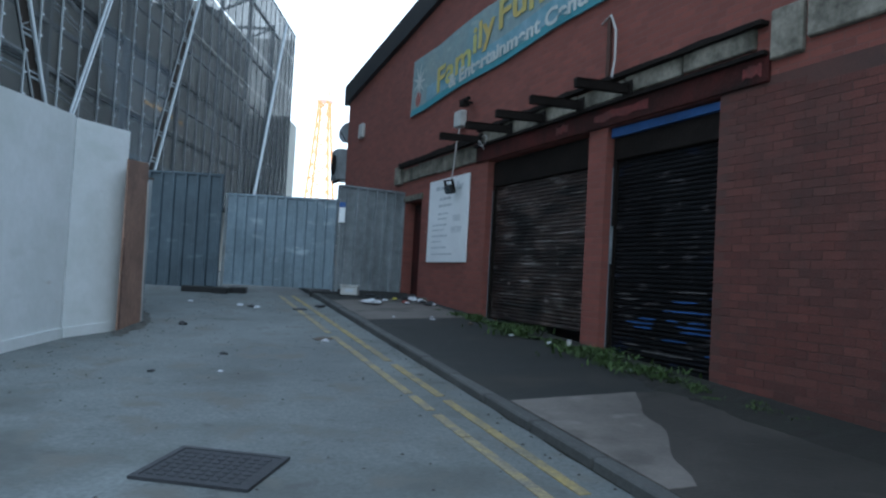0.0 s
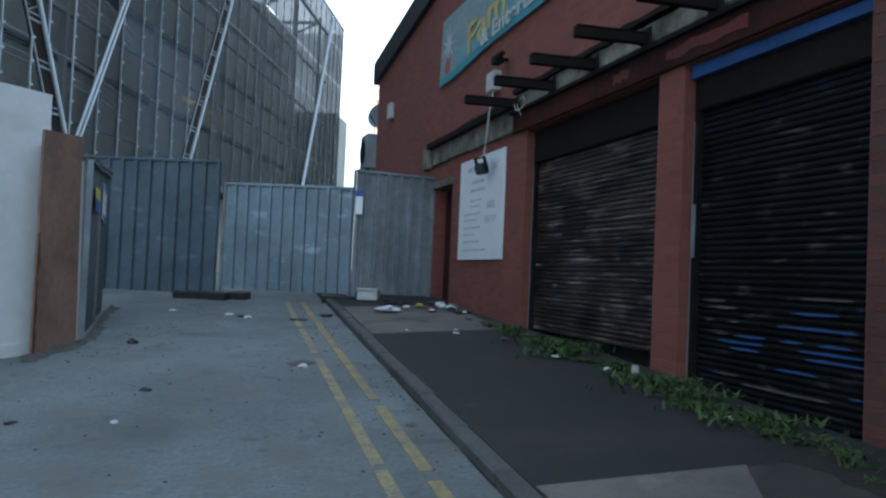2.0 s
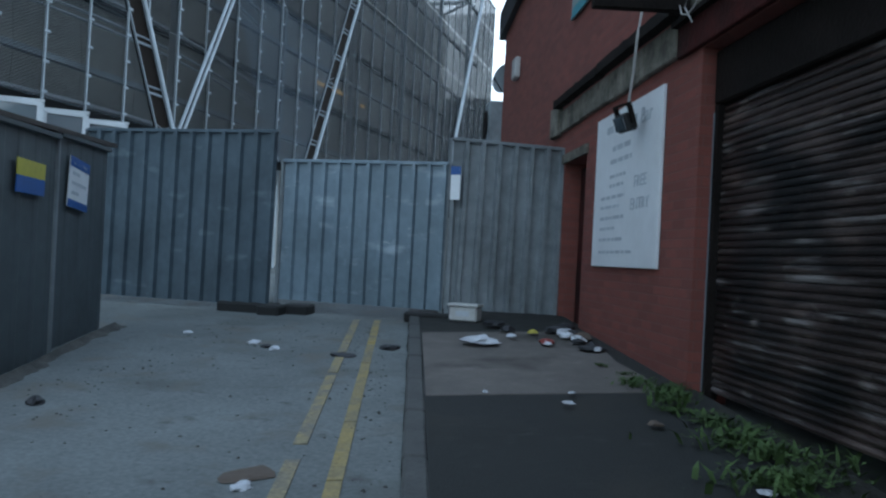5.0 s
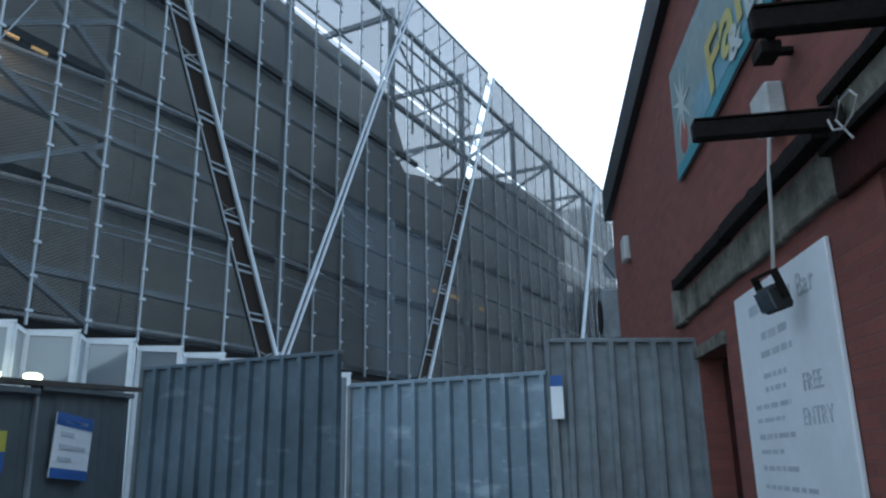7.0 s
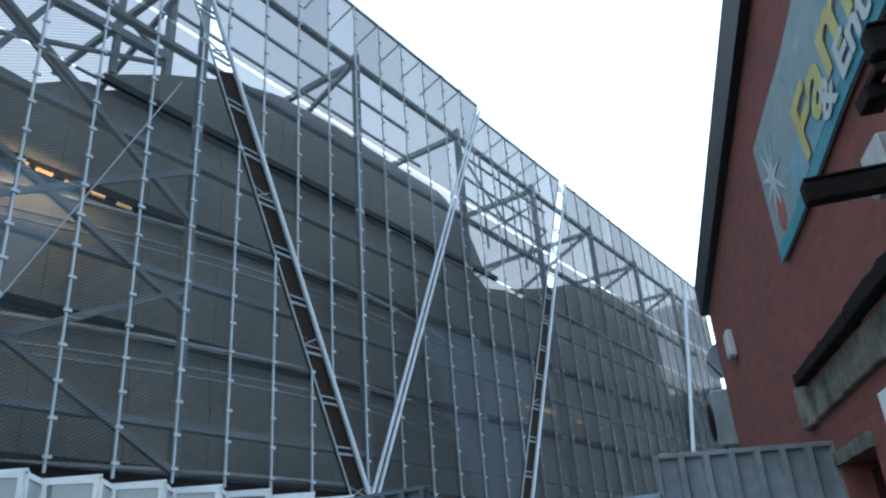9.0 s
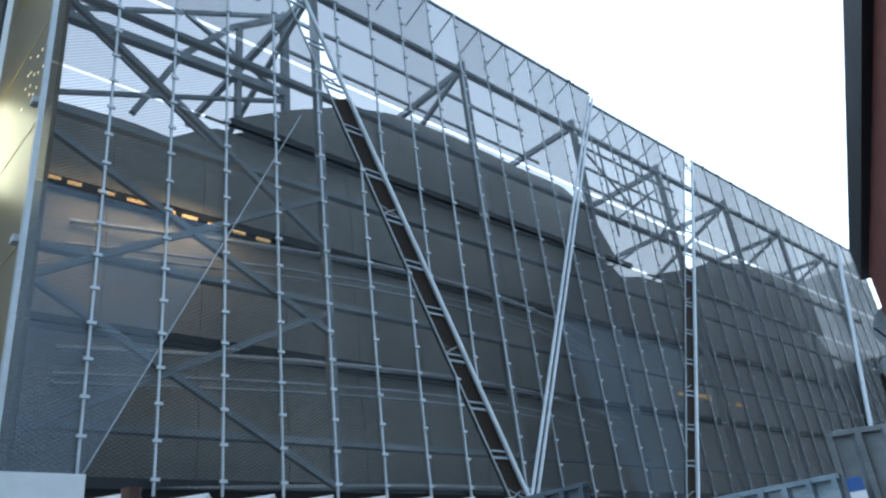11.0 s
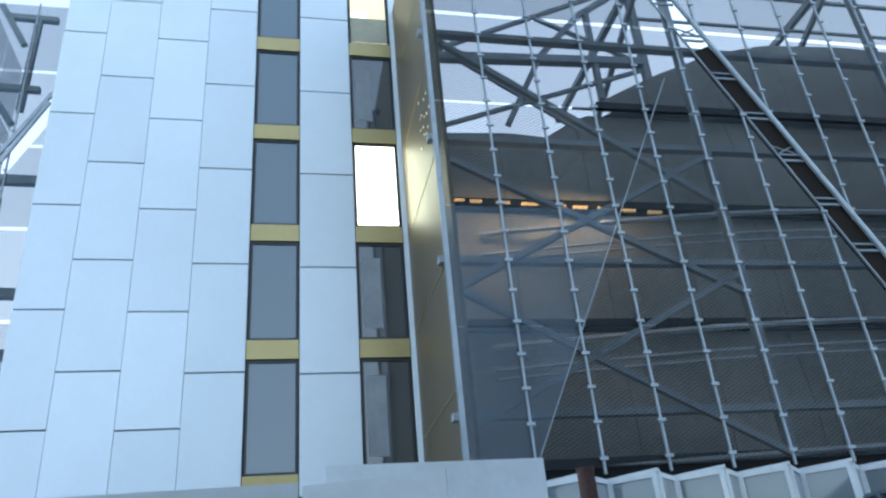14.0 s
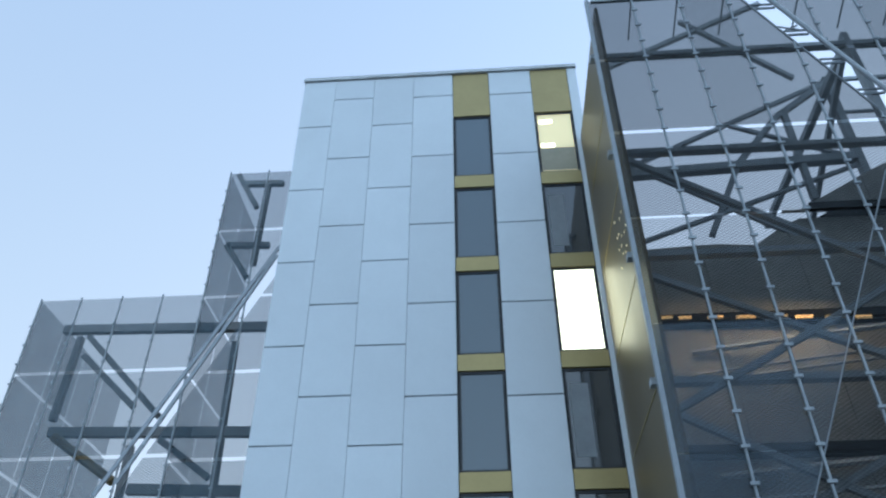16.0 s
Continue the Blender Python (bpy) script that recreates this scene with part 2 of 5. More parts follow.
M_GREY_TXT = mat("grey_lettering", (0.6, 0.64, 0.68), 0.6, bump=0)
M_WOOD = mat("brown_ply", (0.34, 0.21, 0.155), 0.75, grain=16, vary=0.25, stain=2.2, dirt=0.45, bump=0.2)
M_OLD_WOOD = mat("weathered_timber", (0.075, 0.062, 0.052), 0.85, grain=20, vary=0.3, stain=3, dirt=0.4, bump=0.3)
M_RUST = mat("rusty_brown_steel", (0.1, 0.05, 0.038), 0.8, grain=30, vary=0.35, stain=3, dirt=0.4, bump=0.3)
M_GALV = mat("galvanised_sheet", (0.25, 0.315, 0.37), 0.5, 0.25, grain=9, vary=0.2, stain=1.3, dirt=0.35, bump=0.06)
M_GALV2 = mat("dull_galvanised_sheet", (0.108, 0.142, 0.172), 0.55, 0.25, grain=9, vary=0.2, stain=1.3, dirt=0.4, bump=0.06)
M_GALV3 = mat("weathered_galvanised_sheet", (0.3, 0.33, 0.352), 0.6, 0.15, grain=9, vary=0.25, stain=1.5, dirt=0.45, bump=0.06)
M_GALV4 = mat("matt_grey_sheet", (0.105, 0.125, 0.133), 0.7, 0.1, grain=9, vary=0.2, stain=1.6, dirt=0.35, bump=0.05)
sprayed(M_GALV, [((0.42, 0.48, 0.54), 1.8, 0.6, 3.0), ((0.5, 0.54, 0.58), 6.0, 0.68, 7.0)])
sprayed(M_GALV2, [((0.2, 0.24, 0.27), 1.6, 0.62, 5.0)])
sprayed(M_WHITE_BOARD, [((0.42, 0.38, 0.33), 3.2, 0.69, 2.0), ((0.56, 0.6, 0.58), 1.1, 0.58, 6.0)])
M_RUBBER = mat("black_rubber", (0.02, 0.02, 0.02), 0.8)
M_TEAL = mat("banner_teal", (0.2, 0.31, 0.34), 0.6, grain=8, vary=0.25, stain=1.1, bump=0.05, tint=(0.26, 0.31, 0.3))
M_BANNER_SKY = mat("banner_sky_blue", (0.27, 0.39, 0.47), 0.6, grain=8, vary=0.2, stain=2.0, bump=0.03, tint=(0.14, 0.3, 0.36))
sprayed(M_TEAL, [((0.34, 0.42, 0.41), 2.6, 0.57, 1.0), ((0.3, 0.2, 0.1), 4.0, 0.68, 4.0)])
M_TEAL_LINE = mat("banner_edge", (0.1, 0.32, 0.38), 0.6, bump=0)
M_LIME = mat("banner_lime", (0.5, 0.55, 0.2), 0.6, grain=9, vary=0.2, stain=1.0, bump=0, tint=(0.5, 0.36, 0.1))
M_PALE = mat("banner_white", (0.62, 0.66, 0.64), 0.6, bump=0)
M_PINK = mat("banner_pink", (0.35, 0.12, 0.1), 0.6, grain=8, bump=0)
M_FASCIA = mat("black_fascia", (0.02, 0.021, 0.024), 0.6, grain=20, bump=0.1)
M_WHITE_PL = mat("white_plastic", (0.6, 0.6, 0.58), 0.5, bump=0, stain=5)
M_CABLE = mat("pale_cable", (0.5, 0.48, 0.46), 0.6, bump=0)
M_GRASS = mat("weed_green", (0.068, 0.112, 0.028), 0.8, grain=12, vary=0.5, stain=4, dirt=0.5, bump=0, each=0.3)
M_SOIL = mat("dark_soil", (0.1, 0.098, 0.088), 0.95, grain=35, vary=0.5, stain=3, dirt=0.5, bump=0.6)
M_DIRT = mat("damp_dirt", (0.016, 0.017, 0.012), 0.95, grain=30, vary=0.5, stain=2.5, bump=0.6, tint=(0.012, 0.01, 0.008))
M_GRIT = mat("dark_grit", (0.06, 0.058, 0.052), 0.9, grain=60, vary=0.5)
M_LITTER_D = mat("dark_rubbish", (0.025, 0.025, 0.028), 0.6)
M_LITTER_W = mat("white_rubbish", (0.6, 0.62, 0.66), 0.5)
M_LITTER_Y = mat("yellow_rubbish", (0.4, 0.36, 0.05), 0.6)
M_LITTER_R = mat("red_rubbish", (0.3, 0.07, 0.06), 0.6)
M_LITTER_B = mat("brown_rubbish", (0.11, 0.085, 0.065), 0.8)
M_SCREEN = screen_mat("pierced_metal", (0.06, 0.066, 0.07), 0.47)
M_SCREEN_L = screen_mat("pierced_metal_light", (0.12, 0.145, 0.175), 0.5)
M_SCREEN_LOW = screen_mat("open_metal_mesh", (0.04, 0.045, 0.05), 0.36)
# DIM and FAR: darker copies, the dimmer fields' shade put into the colour
M_SCREEN_DIM = screen_mat("darkened_metal_mesh", (0.026, 0.028, 0.03), 0.42)
M_SCREEN_FAR = screen_mat("dense_darkened_metal", (0.03, 0.033, 0.037), 0.54)
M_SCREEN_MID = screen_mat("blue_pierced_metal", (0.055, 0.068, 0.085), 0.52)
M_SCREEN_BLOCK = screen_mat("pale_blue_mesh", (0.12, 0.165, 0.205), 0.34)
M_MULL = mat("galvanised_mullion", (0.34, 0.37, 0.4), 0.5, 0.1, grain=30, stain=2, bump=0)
# dimmed copies of the galvanised mullion: fainter light painted into the colour
M_MULL_END = mat("dimmest_mullion", (0.13, 0.14, 0.155), 0.6, 0.1, grain=30, stain=2, bump=0)
M_MULL_FAR = mat("dimmed_mullion", (0.27, 0.29, 0.315), 0.6, 0.1, grain=30, stain=2, bump=0)
M_RAIL = mat("bright_galvanised_rail", (0.42, 0.45, 0.49), 0.45, 0.1, grain=30, stain=2, bump=0)
M_FRAME = mat("grey_steel_frame", (0.45, 0.485, 0.52), 0.6, 0.1, grain=20, stain=1, bump=0)
M_INNER = mat("dark_cladding", (0.47, 0.45, 0.41), 0.8, grain=4, vary=0.2, stain=0.25, dirt=0.3, bump=0.05)
# near-black paint for the shade in gaps, under the screen and inside
M_GAP_SHADE = mat("gap_shade", (0.012, 0.012, 0.012), 0.9, bump=0)
M_LEDGE = mat("pale_ledge", (0.7, 0.74, 0.78), 0.6, bump=0.05)
M_TOWER = mat("white_rainscreen", (0.72, 0.76, 0.8), 0.45, grain=14, vary=0.03, stain=0.25, dirt=0.09, bump=0.02, each=0.1)
M_JOINT = mat("dark_joint", (0.05, 0.055, 0.06), 0.8, bump=0)
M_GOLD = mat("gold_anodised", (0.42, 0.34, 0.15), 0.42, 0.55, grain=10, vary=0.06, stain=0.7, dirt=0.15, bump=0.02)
# darkened gold for the side wall, its shade put into the colour
M_GOLD_SIDE = mat("gold_pierced_shaded", (0.18, 0.142, 0.08), 0.45, 0.5, grain=12, vary=0.1, stain=0.5, dirt=0.2, bump=0.03)
M_DECK = mat("dark_steel_deck", (0.22, 0.235, 0.25), 0.6, 0.1, grain=20, stain=1, bump=0)
# dark brown for the plates that paint the slots' shade
M_SLOT_SHADE = mat("slot_shade", (0.022, 0.017, 0.014), 0.9, grain=20, bump=0)
M_RUNG = mat("dull_steel_rung", (0.2, 0.225, 0.25), 0.6, 0.1, grain=20, stain=1, bump=0)
M_BEAM = mat("grey_steel_beam", (0.4, 0.4, 0.4), 0.6, 0.1, grain=20, stain=1, bump=0)
M_PIPE = mat("ochre_pipe", (0.3, 0.22, 0.1), 0.6, grain=20, stain=2, bump=0)
M_WFRAME = mat("black_window_frame", (0.018, 0.02, 0.022), 0.45, bump=0)
# left column's glass: blue-grey base holds some of the sky's reflection
M_GLASS = glass_mat("sky_toned_glazing", (0.075, 0.105, 0.135))
M_GLASS2 = glass_mat("dim_glazing", (0.035, 0.04, 0.045))
M_LACE = mat("cream_curtain", (0.5, 0.46, 0.34), 0.8, bump=0)
M_BLIND = mat("grey_blind", (0.32, 0.34, 0.36), 0.8, bump=0)
M_LIT = glow("lit_room", (1.0, 0.86, 0.55), 5.0)
M_LIT_DIM = glow("lit_room_dim", (1.0, 0.8, 0.42), 0.55)
M_LAMP = glow("lamp_face", (1.0, 0.85, 0.5), 9.0)
M_WARM = glow("warm_strip", (1.0, 0.6, 0.22), 0.55)
M_ORANGE = glow("orange_flood", (1.0, 0.5, 0.2), 0.55)
M_PALE_FLOOD = glow("pale_pink_flood", (1.0, 0.82, 0.74), 0.6)
M_ZIG = mat("white_pleat_frame", (0.66, 0.68, 0.7), 0.5, bump=0)
M_FROST = mat("frosted_panel", (0.33, 0.355, 0.375), 0.4, bump=0, stain=2)
M_PLEAT = glass_mat("grey_shop_glazing", (0.16, 0.185, 0.2))
M_YEL_NOTE = mat("yellow_notice", (0.6, 0.55, 0.06), 0.5, bump=0)
M_BLUE_NOTE = mat("blue_notice", (0.04, 0.12, 0.4), 0.5, bump=0)


for dull in (M_SLOT_SHADE, M_GAP_SHADE, M_STEEL_DARK, M_RED_STEEL, M_SHUT_B):
    dull.node_tree.nodes["Principled BSDF"].inputs["Specular IOR Level"].default_value = 0.12


# ---- builders ----
def box(bm, x0, x1, y0, y1, z0, z1, bevel=0.0):
    made = bmesh.ops.create_cube(bm, size=1.0)["verts"]
    for v in made:
        v.co = Vector((x0 + (v.co.x + 0.5) * (x1 - x0), y0 + (v.co.y + 0.5) * (y1 - y0), z0 + (v.co.z + 0.5) * (z1 - z0)))
    if bevel:
        edges = list({e for v in made for e in v.link_edges})
        bmesh.ops.bevel(bm, geom=edges, offset=bevel, segments=1, affect="EDGES")
    return bm


def boxes(*all_of, bevel=0.0):
    bm = bmesh.new()
    for b in all_of:
        box(bm, *b, bevel=bevel)
    return bm


def bar(bm, a, b, w, h=None, up=(0, 0, 1)):
    """A straight square section from a to b."""
    h = h or w
    a, b = Vector(a), Vector(b)
    way = (b - a).normalized()
    side = way.cross(Vector(up))
    side = side.normalized() if side.length > 1e-4 else Vector((1, 0, 0))
    top = side.cross(way).normalized()
    ring = [[bm.verts.new(p + side * w / 2 * i + top * h / 2 * j) for i, j in ((-1, -1), (1, -1), (1, 1), (-1, 1))] for p in (a, b)]
    for k in range(4):
        bm.faces.new((ring[0][k], ring[0][(k + 1) % 4], ring[1][(k + 1) % 4], ring[1][k]))
    bm.faces.new(ring[0][::-1])
    bm.faces.new(ring[1])
    return bm


def tube(bm, points, r, sides=6):
    """A round bar along a list of points."""
    rings = []
    for i, p in enumerate(points):
        p = Vector(p)
        way = (Vector(points[min(i + 1, len(points) - 1)]) - Vector(points[max(i - 1, 0)])).normalized()
        side = way.cross(Vector((0.31, 0.2, 0.93))).normalized()
        top = side.cross(way)
        rings.append([bm.verts.new(p + r * (side * math.cos(6.2832 * k / sides) + top * math.sin(6.2832 * k / sides))) for k in range(sides)])
    for a, b in zip(rings, rings[1:]):
        for k in range(sides):
            bm.faces.new((a[k], a[(k + 1) % sides], b[(k + 1) % sides], b[k]))
    bm.faces.new(rings[0][::-1])
    bm.faces.new(rings[-1])
    return bm


def prism(bm, outline, thick, put):
    """A flat outline given thickness; put(a, b, d) turns outline and depth into a place."""
    front = [bm.verts.new(put(a, b, 0)) for a, b in outline]
    back = [bm.verts.new(put(a, b, thick)) for a, b in outline]
    bm.faces.new(front)
    bm.faces.new(back[::-1])
    for k in range(len(outline)):
        j = (k + 1) % len(outline)
        bm.faces.new((front[j], front[k], back[k], back[j]))
    bmesh.ops.recalc_face_normals(bm, faces=bm.faces)
    return bm


def mesh_of(name, bm, material):
    data = bpy.data.meshes.new(name)
    bm.to_mesh(data)
    bm.free()
    data.materials.append(material)
    return data


def part(name, bm, material, parent, label="", m=None):
    ob = new(name, bm if isinstance(bm, bpy.types.Mesh) else mesh_of(name, bm, material))
    ob.parent = parent
    if m is not None:
        ob.matrix_basis = m
    return tagged(ob, label)


def thing(name, m, label, category, group="", kind=""):
    ob = new(name)
    ob.empty_display_size = 0.2
    ob.matrix_basis = m
    return tagged(ob, label, category, group, kind)


def solid(name, bm, material, m, label, category, group="", kind=""):
    ob = new(name, bm if isinstance(bm, bpy.types.Mesh) else mesh_of(name, bm, material))
    ob.matrix_basis = m
    return tagged(ob, label, category, group, kind)


def text_mesh(text, size, thick, bold=0.0):
    curve = bpy.data.curves.new("letter", "FONT")
    curve.body, curve.size, curve.extrude, curve.offset = text, size, thick, bold
    holder = bpy.data.objects.new("letter", curve)
    data = bpy.data.meshes.new_from_object(holder)
    bpy.data.objects.remove(holder)
    return data


def letters(text, size, material, parent, m, thick=0.004, name="letter", bold=0.0):
    """One mesh a letter, set out along a line."""
    for k, ch in enumerate(text):
        if ch == " ":
            continue
        data = text_mesh(ch, size, thick, bold)
        x = max(v.co.x for v in text_mesh(text[:k + 1], size, thick, bold).vertices) - max(v.co.x for v in data.vertices)
        data.materials.append(material)
        part(name, data, material, parent, m=m @ pose(x, 0, 0))


def smooth(t):
    t = max(0.0, min(1.0, t))
    return t * t * (3 - 2 * t)


def rise(y):
    """Height of the road: it climbs gently up the alley and levels out at both ends."""
    y = max(-6.0, min(17.0, y))
    return 0.215 + 0.067 * y


# frames of reference: WALL (x along the brick wall, y into it), SITE (x out of the screen, y along it)
WALL = Matrix(((0.4426, 0.8967, 0, -0.687), (-0.8967, 0.4426, 0, 14.518), (0, 0, 1, 0), (0, 0, 0, 1)))
SITE = pose(-12.3, 11.2, 0, 0, 0, 3.8)


def wall_rise(s, y=0.0):
    return rise((WALL @ Vector((s, y, 0))).y)


# ---- ground ----
def kerb_y(s):
    return -1.90 - 0.055 * s


bm = bmesh.new()
xs = [-1500, -400, -120, -50, -25, *[-16 + 1.0 * k for k in range(33)], 25, 50, 120, 400, 1500]
ys = [-1500, -400, -100, -30, -12, *[-6 + 0.5 * k for k in range(47)], 25, 40, 80, 150, 400, 1500]
grid = [[bm.verts.new((x, y, rise(y) + 0.003 * noise.noise((x * 0.6, y * 0.6, 3)))) for x in xs] for y in ys]
for a, b in zip(grid, grid[1:]):
    for k in range(len(xs) - 1):
        bm.faces.new((a[k], a[k + 1], b[k + 1], b[k]))
solid("ground", bm, M_ROAD, Matrix(), "worn grey asphalt of a back alley climbing gently", "ground", kind="structure")


def strip(s0, s1, lo, hi, lift, step=0.5, thick=0.25):
    """A sheet on the slope between two lines along the wall, with thickness below."""
    bm = bmesh.new()
    n = max(1, round((s1 - s0) / step))
    rows = []
    for k in range(n + 1):
        s = s0 + (s1 - s0) * k / n
        a, b = lo(s), hi(s)
        rows.append([bm.verts.new((s, y, wall_rise(s, y) + z)) for y, z in ((a, lift - thick), (a, lift), (b, lift + 0.02 * abs(b - a)), (b, lift - thick))])
    for a, b in zip(rows, rows[1:]):
        for k in range(3):
            bm.faces.new((a[k], a[k + 1], b[k + 1], b[k]))
    bm.faces.new(rows[0])
    bm.faces.new(rows[-1][::-1])
    bmesh.ops.recalc_face_normals(bm, faces=bm.faces)
    return bm


pavement = solid("pavement", strip(-8, 20, lambda s: kerb_y(s) + 0.13, lambda s: 0.06, 0.07), M_PAVE, WALL, "dark patched asphalt pavement beside the brick wall", "pavement", kind="structure")
part("slab", strip(-0.2, 2.52, lambda s: kerb_y(s) + 0.14, lambda s: -0.18 - 0.1 * noise.noise((s * 1.4, 0.2, 0.0)), 0.076, thick=0.05), M_SLAB, pavement, "worn pale concrete patch")
part("slab", strip(7.72, 9.9, lambda s: kerb_y(s) + 0.14, lambda s: max(kerb_y(s) + 0.2, -0.85 - 0.6 * (s - 7.7) + 0.14 * noise.noise((s * 1.7, 0.4, 2.0))), 0.079, 0.15, thick=0.05), M_SLAB, pavement, "worn pale concrete patch")
part("slab", strip(7.74, 13.0, lambda s: kerb_y(s) + 0.141, lambda s: -0.2, 0.074, 0.3, thick=0.05), M_SLAB_D, pavement, "dirty brown concrete slab")

kerb = thing("kerb", WALL, "row of worn grey kerb stones along the pavement", "kerb", kind="structure")
for k in range(31):
    s0 = -8 + 0.91 * k
    bm = bmesh.new()
    box(bm, 0, 0.9, -0.065, 0.065, -0.2, 0.08 + random.uniform(-0.006, 0.006), bevel=0.015)
    tilt = math.degrees(math.atan2(wall_rise(s0 + 0.91) - wall_rise(s0), 0.91))
    part("kerb_stone", bm, M_KERB, kerb, m=pose(s0, kerb_y(s0) + 0.065, wall_rise(s0, kerb_y(s0)), 0, -tilt, -3.15 + random.uniform(-0.3, 0.3)))

# thin dark line where the road meets the kerb
solid("gutter_strip", strip(-8, 17, lambda q: kerb_y(q) - 0.005 - 0.025 * noise.noise((q * 2.3, 1.0, 0.0)), lambda q: kerb_y(q) + 0.02, 0.008, 0.2, 0.05), M_DIRT, WALL, "thin dark strip in the gutter along the kerb", "dirt", kind="stuff")
for lane, (off, label) in enumerate(((0.0, "worn yellow road line close to the kerb"), (0.25, "worn broken yellow road line further from the kerb"))):
    line = thing("yellow_line", WALL, label, "road marking", "double yellow lines", kind="structure")
    s = -1.5
    while s < 14:
        long = random.uniform(0.5, 1.6)
        e = min(14, s + long)
        part("paint", strip(s, e, lambda q: -2.27 - 0.045 * q - off - 0.04, lambda q: -2.27 - 0.045 * q - off + 0.04, 0.006, 0.25, 0.03), M_YELLOW_OLD if lane else M_YELLOW, line)
        s = e + (random.uniform(0.0, 0.03) if random.random() < 0.75 else random.uniform(0.08, 0.25 + 0.2 * lane))


def slope_at(x, y, yaw=0.0, lift=0.0):
    """A pose resting on the road's slope."""
    return pose(x, y, rise(y) + lift, 3.83, 0, 0) @ pose(0, 0, 0, 0, 0, yaw)


cover = thing("manhole_cover", slope_at(-1.02, 4.63, -6, 0.012), "dark cast iron manhole cover set in the road", "manhole cover")
part("frame", boxes((-0.36, 0.36, -0.31, -0.27, -0.05, 0.008), (-0.36, 0.36, 0.27, 0.31, -0.05, 0.008), (-0.36, -0.32, -0.27, 0.27, -0.05, 0.008), (0.32, 0.36, -0.27, 0.27, -0.05, 0.008)), M_IRON, cover)
bm = boxes((-0.315, 0.315, -0.265, 0.265, -0.05, 0.004))
for i, j in product(range(9), range(7)):
    box(bm, -0.29 + 0.066 * i, -0.25 + 0.066 * i, -0.24 + 0.07 * j, -0.2 + 0.07 * j, 0.004, 0.009)
part("plate", bm, M_IRON, cover)

# ---- brick building ----
def roof_z(s):
    return 6.72 + 0.115 * (s + 6.4) if s < 5 else 8.03 - 0.115 * (s - 5)


hall = thing("brick_building", WALL, "old red brick hall with closed shutters and rusty awning arms", "building")
T = 0.3
OPEN = [(-1.42, -0.48, 0.9, 3.25), (2.44, 5.34, 0.5, 3.64), (5.72, 7.62, 0.4, 3.64)]
edges = sorted({-6.4, 20.0, 5.0, *[e for o in OPEN for e in o[:2]]})
for a, b in zip(edges, edges[1:]):
    low = -0.4
    for o in OPEN:
        if o[0] <= a and b <= o[1]:
            low = o[3]
    prism_bm = prism(bmesh.new(), [(a, low), (b, low), (b, roof_z(b) if b != 5.0 else 8.03), (a, roof_z(a) if a != 5.0 else 8.03)], T, lambda p, q, d: (p, d, q))
    part("wall", prism_bm, M_BRICK, hall)
part("wall", boxes((-6.4, -6.1, T, 12, -0.4, 6.6)), M_BRICK, hall)
part("wall", boxes((-6.4, 20, 12, 12.3, -0.4, 6.6)), M_BRICK, hall)
part("wall", boxes((19.7, 20, T, 12, -0.4, 6.2)), M_BRICK, hall)
for a, b in ((-6.6, 5.0), (5.0, 20.2)):
    za, zb = roof_z(a) if a < 5 else 8.03, 8.03 if b == 5.0 else roof_z(b)
    part("verge", prism(bmesh.new(), [(a, za - 0.46), (b, zb - 0.46), (b, zb + 0.05), (a, za + 0.05)], 0.25, lambda p, q, d: (p, d - 0.1, q)), M_FASCIA, hall, "black painted roof edge board")
    part("roof", prism(bmesh.new(), [(a, za - 0.02), (b, zb - 0.02), (b, zb + 0.03), (a, za + 0.03)], 12.4, lambda p, q, d: (p, d + 0.02, q)), M_FASCIA, hall, "dark felt roof")

# pale concrete band and dark steel band over the openings
for a, b, z0, z1 in ((-1.65, -0.7, 3.66, 3.93), (-0.69, 0.35, 3.67, 3.95), (0.36, 1.2, 3.66, 3.95), (1.21, 2.05, 3.67, 3.96)):
    part("lintel_block", boxes((a, b, -0.05, 0.05, z0, z1), bevel=0.012), M_CONC, hall, "pale weathered concrete block")
part("lintel_block", boxes((-2.07, -1.67, -0.07, 0.05, 3.64, 4.03), bevel=0.014), M_CONC, hall, "pale weathered concrete block")
for k in range(6):
    a = 2.1 + k * 1.0
    lift = 0.008 * k + random.uniform(-0.008, 0.008)
    part("lintel_block", boxes((a, a + 0.97, -0.05, 0.05, 3.93 + lift, 4.13 + lift), bevel=0.014), M_CONC, hall, "pale weathered concrete block")
part("lintel_block", boxes((8.27, 8.62, -0.06, 0.05, 3.83, 4.28), bevel=0.015), M_CONC, hall, "pale weathered concrete block")
part("lintel_block", boxes((8.66, 9.9, -0.05, 0.05, 3.93, 4.32), bevel=0.015), M_CONC, hall, "pale weathered concrete block")
# uneven rotten board over the pale blocks and over the band by the price board
for a, b, z, h in ((-1.6, 0.2, 3.955, 0.09), (0.22, 2.12, 3.965, 0.1), (2.14, 4.6, 4.135, 0.06), (4.62, 8.2, 4.17, 0.055)):
    n = 14
    top = [(a + (b - a) * k / n, z + h + 0.03 * noise.noise((a + k * 0.9, 3.0, 1.0))) for k in range(n + 1)]
    low = [(a + (b - a) * k / n, z + 0.012 * noise.noise((a + k * 0.7, 9.0, 1.0))) for k in range(n + 1)]
    part("rotten_board", prism(bmesh.new(), low + top[::-1], 0.1, lambda p, q, d: (p, d - 0.15 if b < 3 else d - 0.102, q)), M_STEEL_DARK, hall, "black rotten timber ledge")
part("beam", boxes((2.05, 8.25, -0.045, -0.001, 3.645, 3.92), bevel=0.01), M_RED_STEEL, hall, "steel beam with flaking red and black paint")
